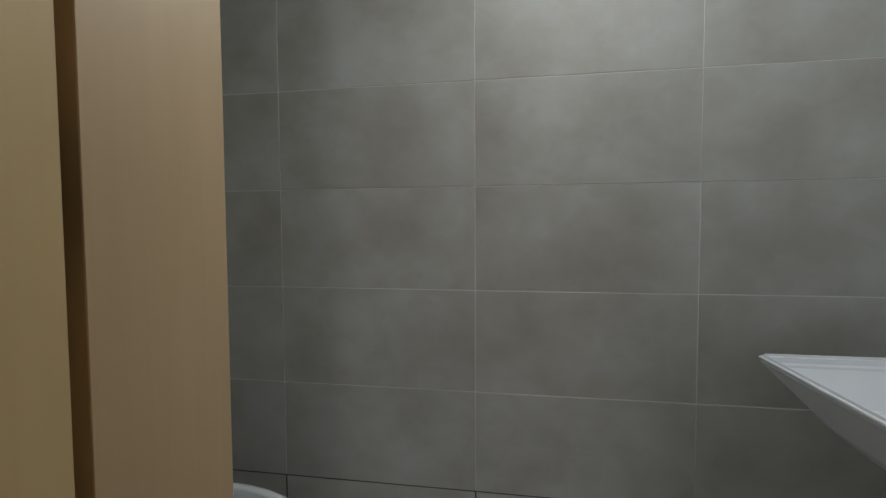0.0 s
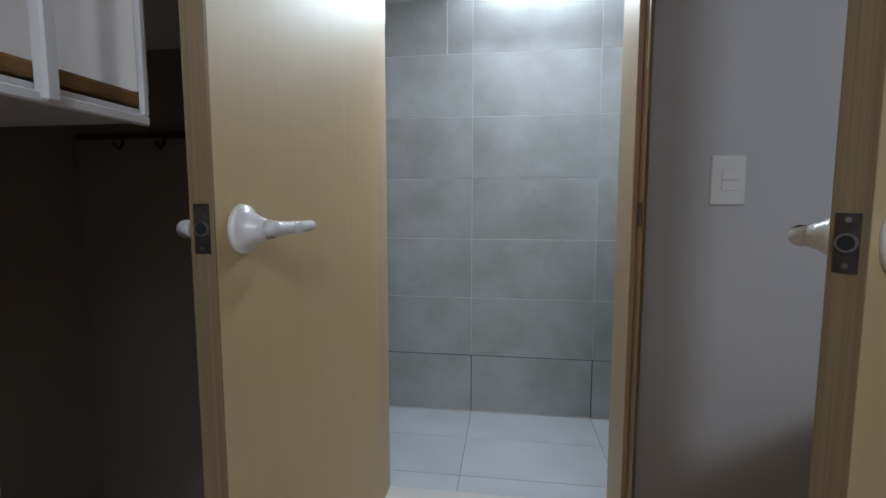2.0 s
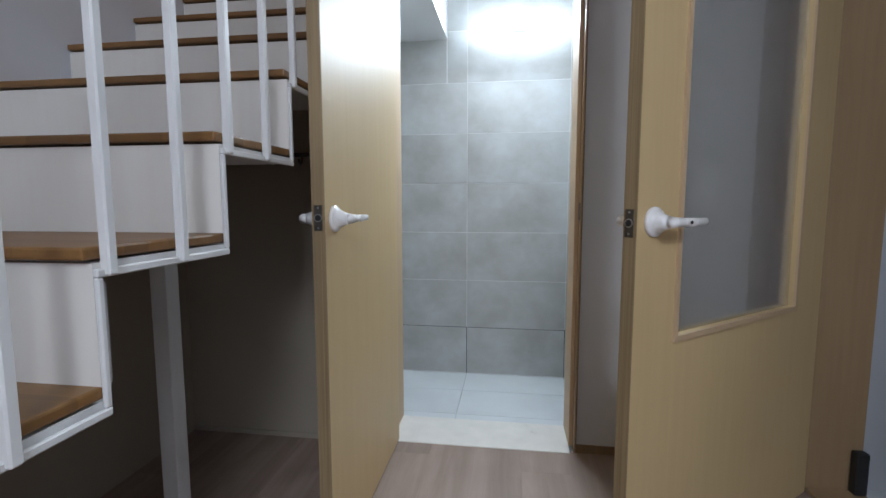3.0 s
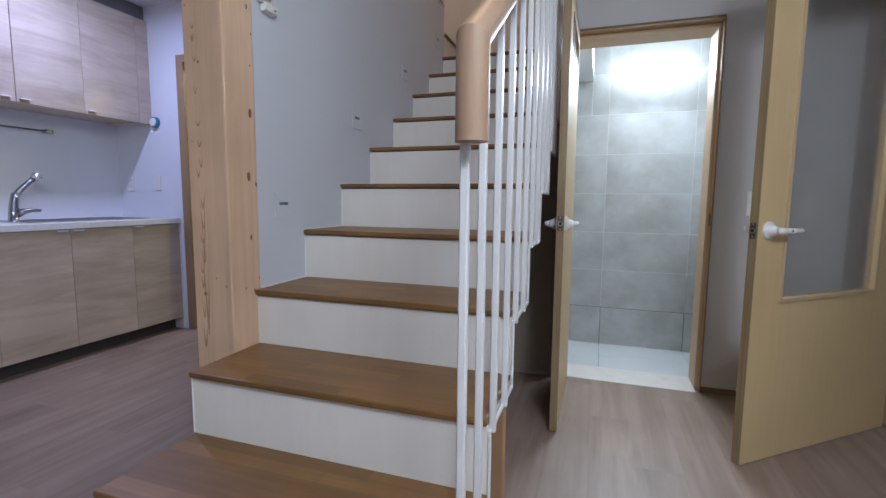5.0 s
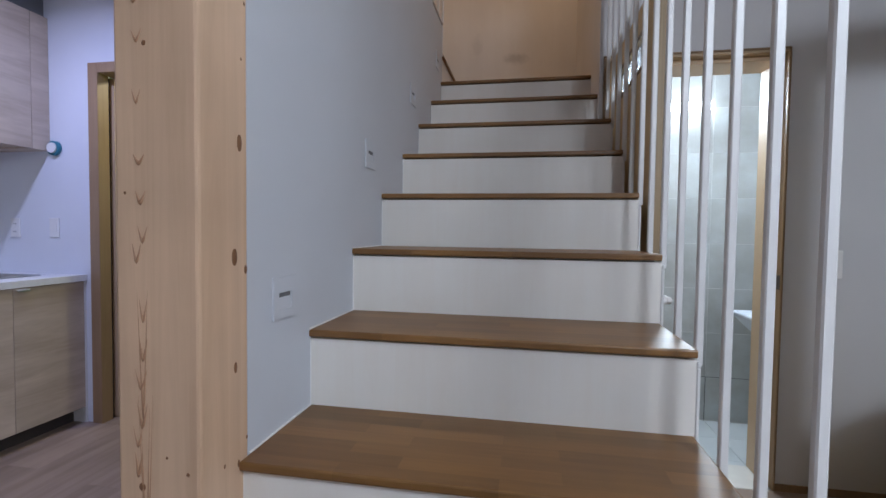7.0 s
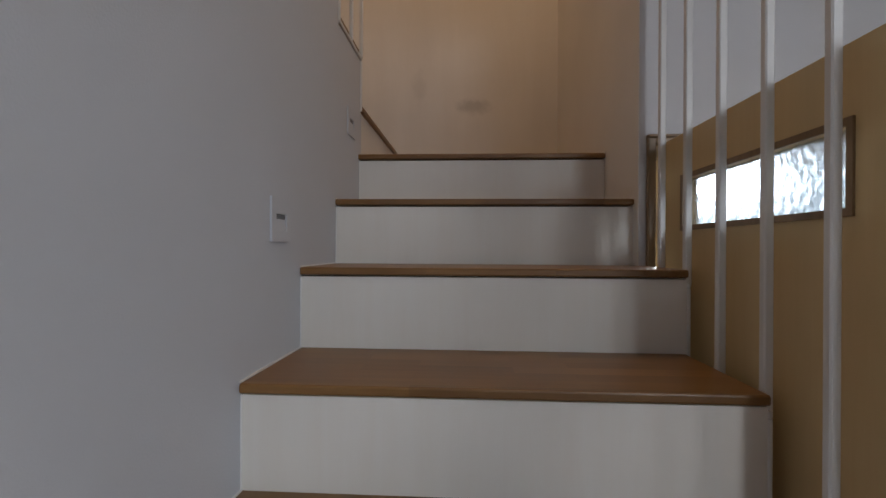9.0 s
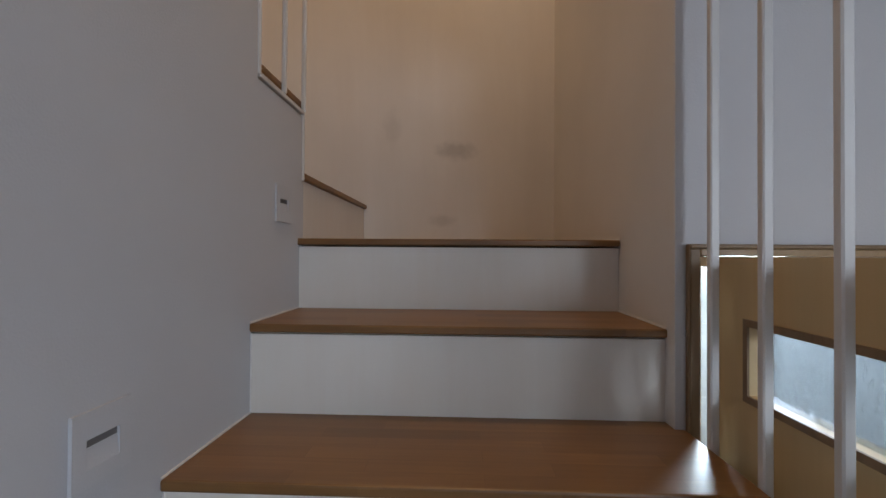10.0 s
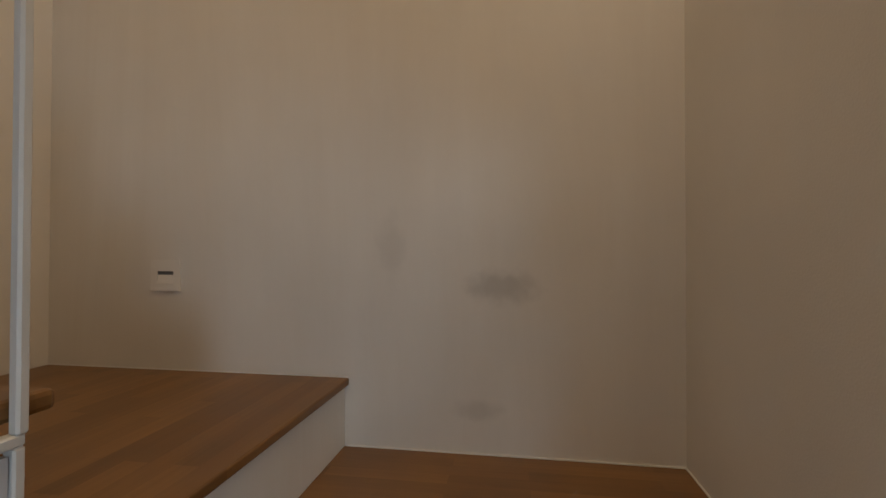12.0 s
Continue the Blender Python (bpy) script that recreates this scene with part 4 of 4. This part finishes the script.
part("pipe", tube(bmesh.new(), [(-2.550, 2.60, 0.843), (-2.550, 2.60, 0.002)], 0.014, 10), BRUSHED, pipes)
part("valve", box(bmesh.new(), -2.550, -2.410, 2.60, 2.70, 0.30, 0.46, 0.01), PLASTIC, pipes)
part("valve_handle", box(bmesh.new(), -2.480, -2.440, 2.68, 2.75, 0.55, 0.64, 0.01), COPPER, pipes)
part("foot_block", box(bmesh.new(), -2.450, -2.370, 2.42, 2.50, 0.001, 0.05, 0.006), BLACK, pipes)
part("pressure_gauge", tube(bmesh.new(), [(-2.43, 2.69, 0.72), (-2.41, 2.69, 0.72)], [0.03, 0.03], 16), PLASTIC, pipes)
part("hose", tube(bmesh.new(), [(-2.47, 2.62, 0.843), (-2.45, 2.63, 0.74), (-2.43, 2.67, 0.66), (-2.44, 2.64, 0.56), (-2.46, 2.61, 0.47)], 0.013, 10), PLASTIC, pipes)
part("hose", tube(bmesh.new(), [(-2.46, 2.71, 0.31), (-2.43, 2.76, 0.22), (-2.42, 2.80, 0.13), (-2.43, 2.76, 0.07), (-2.46, 2.68, 0.035), (-2.49, 2.62, 0.02)], 0.012, 10), HOSE, pipes)
part("valve_handle", box(bmesh.new(), -2.45, -2.425, 2.60, 2.66, 0.49, 0.515, 0.005), COPPER, pipes)
part("elbow", tube(bmesh.new(), [(-2.50, 2.66, 0.55), (-2.46, 2.67, 0.53), (-2.44, 2.71, 0.53), (-2.44, 2.76, 0.53)], 0.015, 10), COPPER, pipes)
part("pump", tube(bmesh.new(), [(-2.46, 2.60, 0.60), (-2.46, 2.70, 0.60)], [0.038, 0.045], 16), BLACK, pipes)
fan = thing("wall_fan", "bronze round wall fan with a ribbed grille", "fan")
FY, FZ = 2.995, 1.838
part("motor", tube(bmesh.new(), [(-2.813, FY, FZ), (-2.73, FY, FZ), (-2.72, FY, FZ)], [0.05, 0.05, 0.03], 16), BRASSFAN, fan)
part("back_dish", tube(bmesh.new(), [(-2.718, FY, FZ), (-2.712, FY, FZ), (-2.700, FY, FZ), (-2.696, FY, FZ)], [0.04, 0.10, 0.122, 0.122], 28), KNOT, fan)
ring = [(-2.68, FY + 0.13 * math.cos(a), FZ + 0.13 * math.sin(a)) for a in (2 * math.pi * i / 28 for i in range(29))]
part("rim", tube(bmesh.new(), ring, 0.007, 6, False), BRASSFAN, fan)
part("hub_cap", tube(bmesh.new(), [(-2.694, FY, FZ), (-2.672, FY, FZ), (-2.668, FY, FZ)], [0.032, 0.032, 0.022], 16), PLASTIC, fan)
for i in range(26):
    a = 2 * math.pi * i / 26
    part("rib", tube(bmesh.new(), [(-2.682, FY + 0.085 * math.cos(a), FZ + 0.085 * math.sin(a)), (-2.684, FY + 0.126 * math.cos(a), FZ + 0.126 * math.sin(a))], 0.0034, 5), PLY, fan)

# ---------------------------------------------------------------- bathroom things
lamp = thing("bath_lamp", "bright white LED bar lamp on the tiled wall", "lamp")
part("base", box(bmesh.new(), 1.44, 1.56, 3.205, 3.2545, 2.115, 2.145, 0.004), PLASTIC, lamp)
part("diffuser", box(bmesh.new(), 1.215, 1.785, 3.165, 3.204, 2.100, 2.160, 0.015, 3), LED, lamp)

basin = thing("wash_basin", "white ceramic wash basin with a thin flat rim", "basin")
bm = bmesh.new()
outer = [(1.890, 3.085), (2.335, 3.085), (2.335, 2.60), (1.890, 2.60)]


def ring_at(f, z, cx=2.112, cy=2.842):
    return [bm.verts.new((cx + (x - cx) * f, cy + (y - cy) * f, z)) for x, y in outer]


loops = [ring_at(0.35, 0.56), ring_at(0.55, 0.60), ring_at(0.97, 0.715), ring_at(1.0, 0.722), ring_at(1.0, 0.738), ring_at(0.94, 0.738),
         ring_at(0.90, 0.715), ring_at(0.6, 0.635), ring_at(0.3, 0.620)]
for a, b in zip(loops, loops[1:]):
    for i in range(4):
        bm.faces.new((a[i], a[(i + 1) % 4], b[(i + 1) % 4], b[i]))
bm.faces.new(loops[0][::-1])
bm.faces.new(loops[-1])
bmesh.ops.recalc_face_normals(bm, faces=bm.faces)
bmesh.ops.bevel(bm, geom=list(bm.edges), offset=0.006, segments=2, affect="EDGES")
part("bowl", bm, CERAMIC, basin)
part("trap", tube(bmesh.new(), [(2.11, 2.84, 0.565), (2.11, 2.84, 0.40), (2.16, 2.84, 0.36), (2.338, 2.84, 0.40)], 0.016, 12), CHROME, basin)

wc = thing("toilet", "white ceramic toilet with an open bowl", "toilet")


def oval(bm, f, z, cx=0.487, cy=2.835):
    vs = []
    for i in range(28):
        a = 2 * math.pi * i / 28
        rx = (0.31 if math.cos(a) > 0 else 0.20) * f
        vs.append(bm.verts.new((cx + rx * math.cos(a), cy + 0.19 * f * math.sin(a), z)))
    return vs


def loft(levels):
    bm = bmesh.new()
    rings = [oval(bm, f, z) for f, z in levels]
    for a, b in zip(rings, rings[1:]):
        for i in range(28):
            bm.faces.new((a[i], a[(i + 1) % 28], b[(i + 1) % 28], b[i])).smooth = True
    bm.faces.new(rings[0][::-1])
    bm.faces.new(rings[-1])
    return bm


part("bowl", loft([(0.62, -0.098), (0.55, 0.02), (0.66, 0.14), (0.92, 0.255), (0.985, 0.282), (1.0, 0.304), (0.988, 0.316), (0.97, 0.320),
                   (0.87, 0.320), (0.85, 0.315), (0.835, 0.295), (0.78, 0.23), (0.60, 0.15), (0.35, 0.10)]), CERAMIC, wc)
part("cistern", box(bmesh.new(), 0.02, 0.20, 2.63, 3.03, 0.277, 0.66, 0.02, 3), CERAMIC, wc)

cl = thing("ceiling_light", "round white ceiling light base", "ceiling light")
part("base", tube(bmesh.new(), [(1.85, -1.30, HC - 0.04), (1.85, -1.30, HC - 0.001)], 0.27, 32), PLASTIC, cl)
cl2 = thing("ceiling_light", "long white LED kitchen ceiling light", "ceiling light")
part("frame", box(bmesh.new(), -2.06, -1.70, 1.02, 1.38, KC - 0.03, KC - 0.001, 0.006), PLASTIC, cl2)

# ---------------------------------------------------------------- pieces: tiles and planks
TJ = 0.0014
cols = [0.0, 0.529, 1.171, 1.813, 2.34]
rows = [-0.097, 0.219] + [0.219 + 0.3195 * i for i in range(1, 7)] + [2.413]
for r in range(len(rows) - 1):
    for c in range(len(cols) - 1):
        j = 0.0022 if r == 0 else TJ
        d = random.uniform(-0.0005, 0.0005)
        x0, x1, z0, z1 = cols[c], cols[c + 1], rows[r], rows[r + 1]
        if c == 0:
            z1 = min(z1, 2.09)
        elif z1 > 2.095 and x0 < 1.035:
            if z0 < 2.08:
                part("tile", box(bmesh.new(), x0 + j, 1.035, 3.2555 + d, 3.2615, z0 + j, 2.088, 0.0010, 1), TILE, bath_wall)
            x0 = 1.041
        if z1 > z0 + 0.02:
            part("tile", box(bmesh.new(), x0 + j, x1 - j, 3.2555 + d, 3.2615, z0 + j, z1 - j, 0.0010, 1), TILE, bath_wall)
bm = bmesh.new()
for x in cols[1:-1]:
    box(bm, x - 0.002, x + 0.002, 3.2561, 3.2618, -0.099, 0.219)
box(bm, 0.01, 2.33, 3.2562, 3.2618, 0.2172, 0.2208)
part("joint", bm, GROUT_DARK, bath_wall, "dark open joints round the lowest tiles")
ys = [YB, 2.640, 2.965, 3.255]
for r in range(3):
    for c in range(4):
        part("tile", box(bmesh.new(), cols[c] + TJ, cols[c + 1] - TJ, ys[r] + TJ, ys[r + 1] - TJ, -0.1075, -0.100, 0.001, 1),
             FTILE, floor_bath)
PW, PL = 0.190, 1.22
meshes = {}
for i in range(29):
    x = XK + i * PW
    shift = (i * 0.43) % PL
    y = -4.0 - shift
    while y < YW:
        a, b = max(y, -4.0), min(y + PL, YW - 0.002)
        if b - a > 0.03:
            w = min(PW, XR - x)
            key = (round(b - a, 3), round(w, 3))
            if key not in meshes:
                bm = box(bmesh.new(), 0.0001, key[1] - 0.0001, 0.0001, key[0] - 0.0001, -0.0078, 0.0, 0.0003, 1)
                me = bpy.data.meshes.new("plank")
                bm.to_mesh(me)
                bm.free()
                me.materials.append(FLOOR)
                meshes[key] = me
            p = new("plank", meshes[key])
            p.matrix_world = Matrix.Translation((x, a, 0))
            p.parent = floor
        y += PL
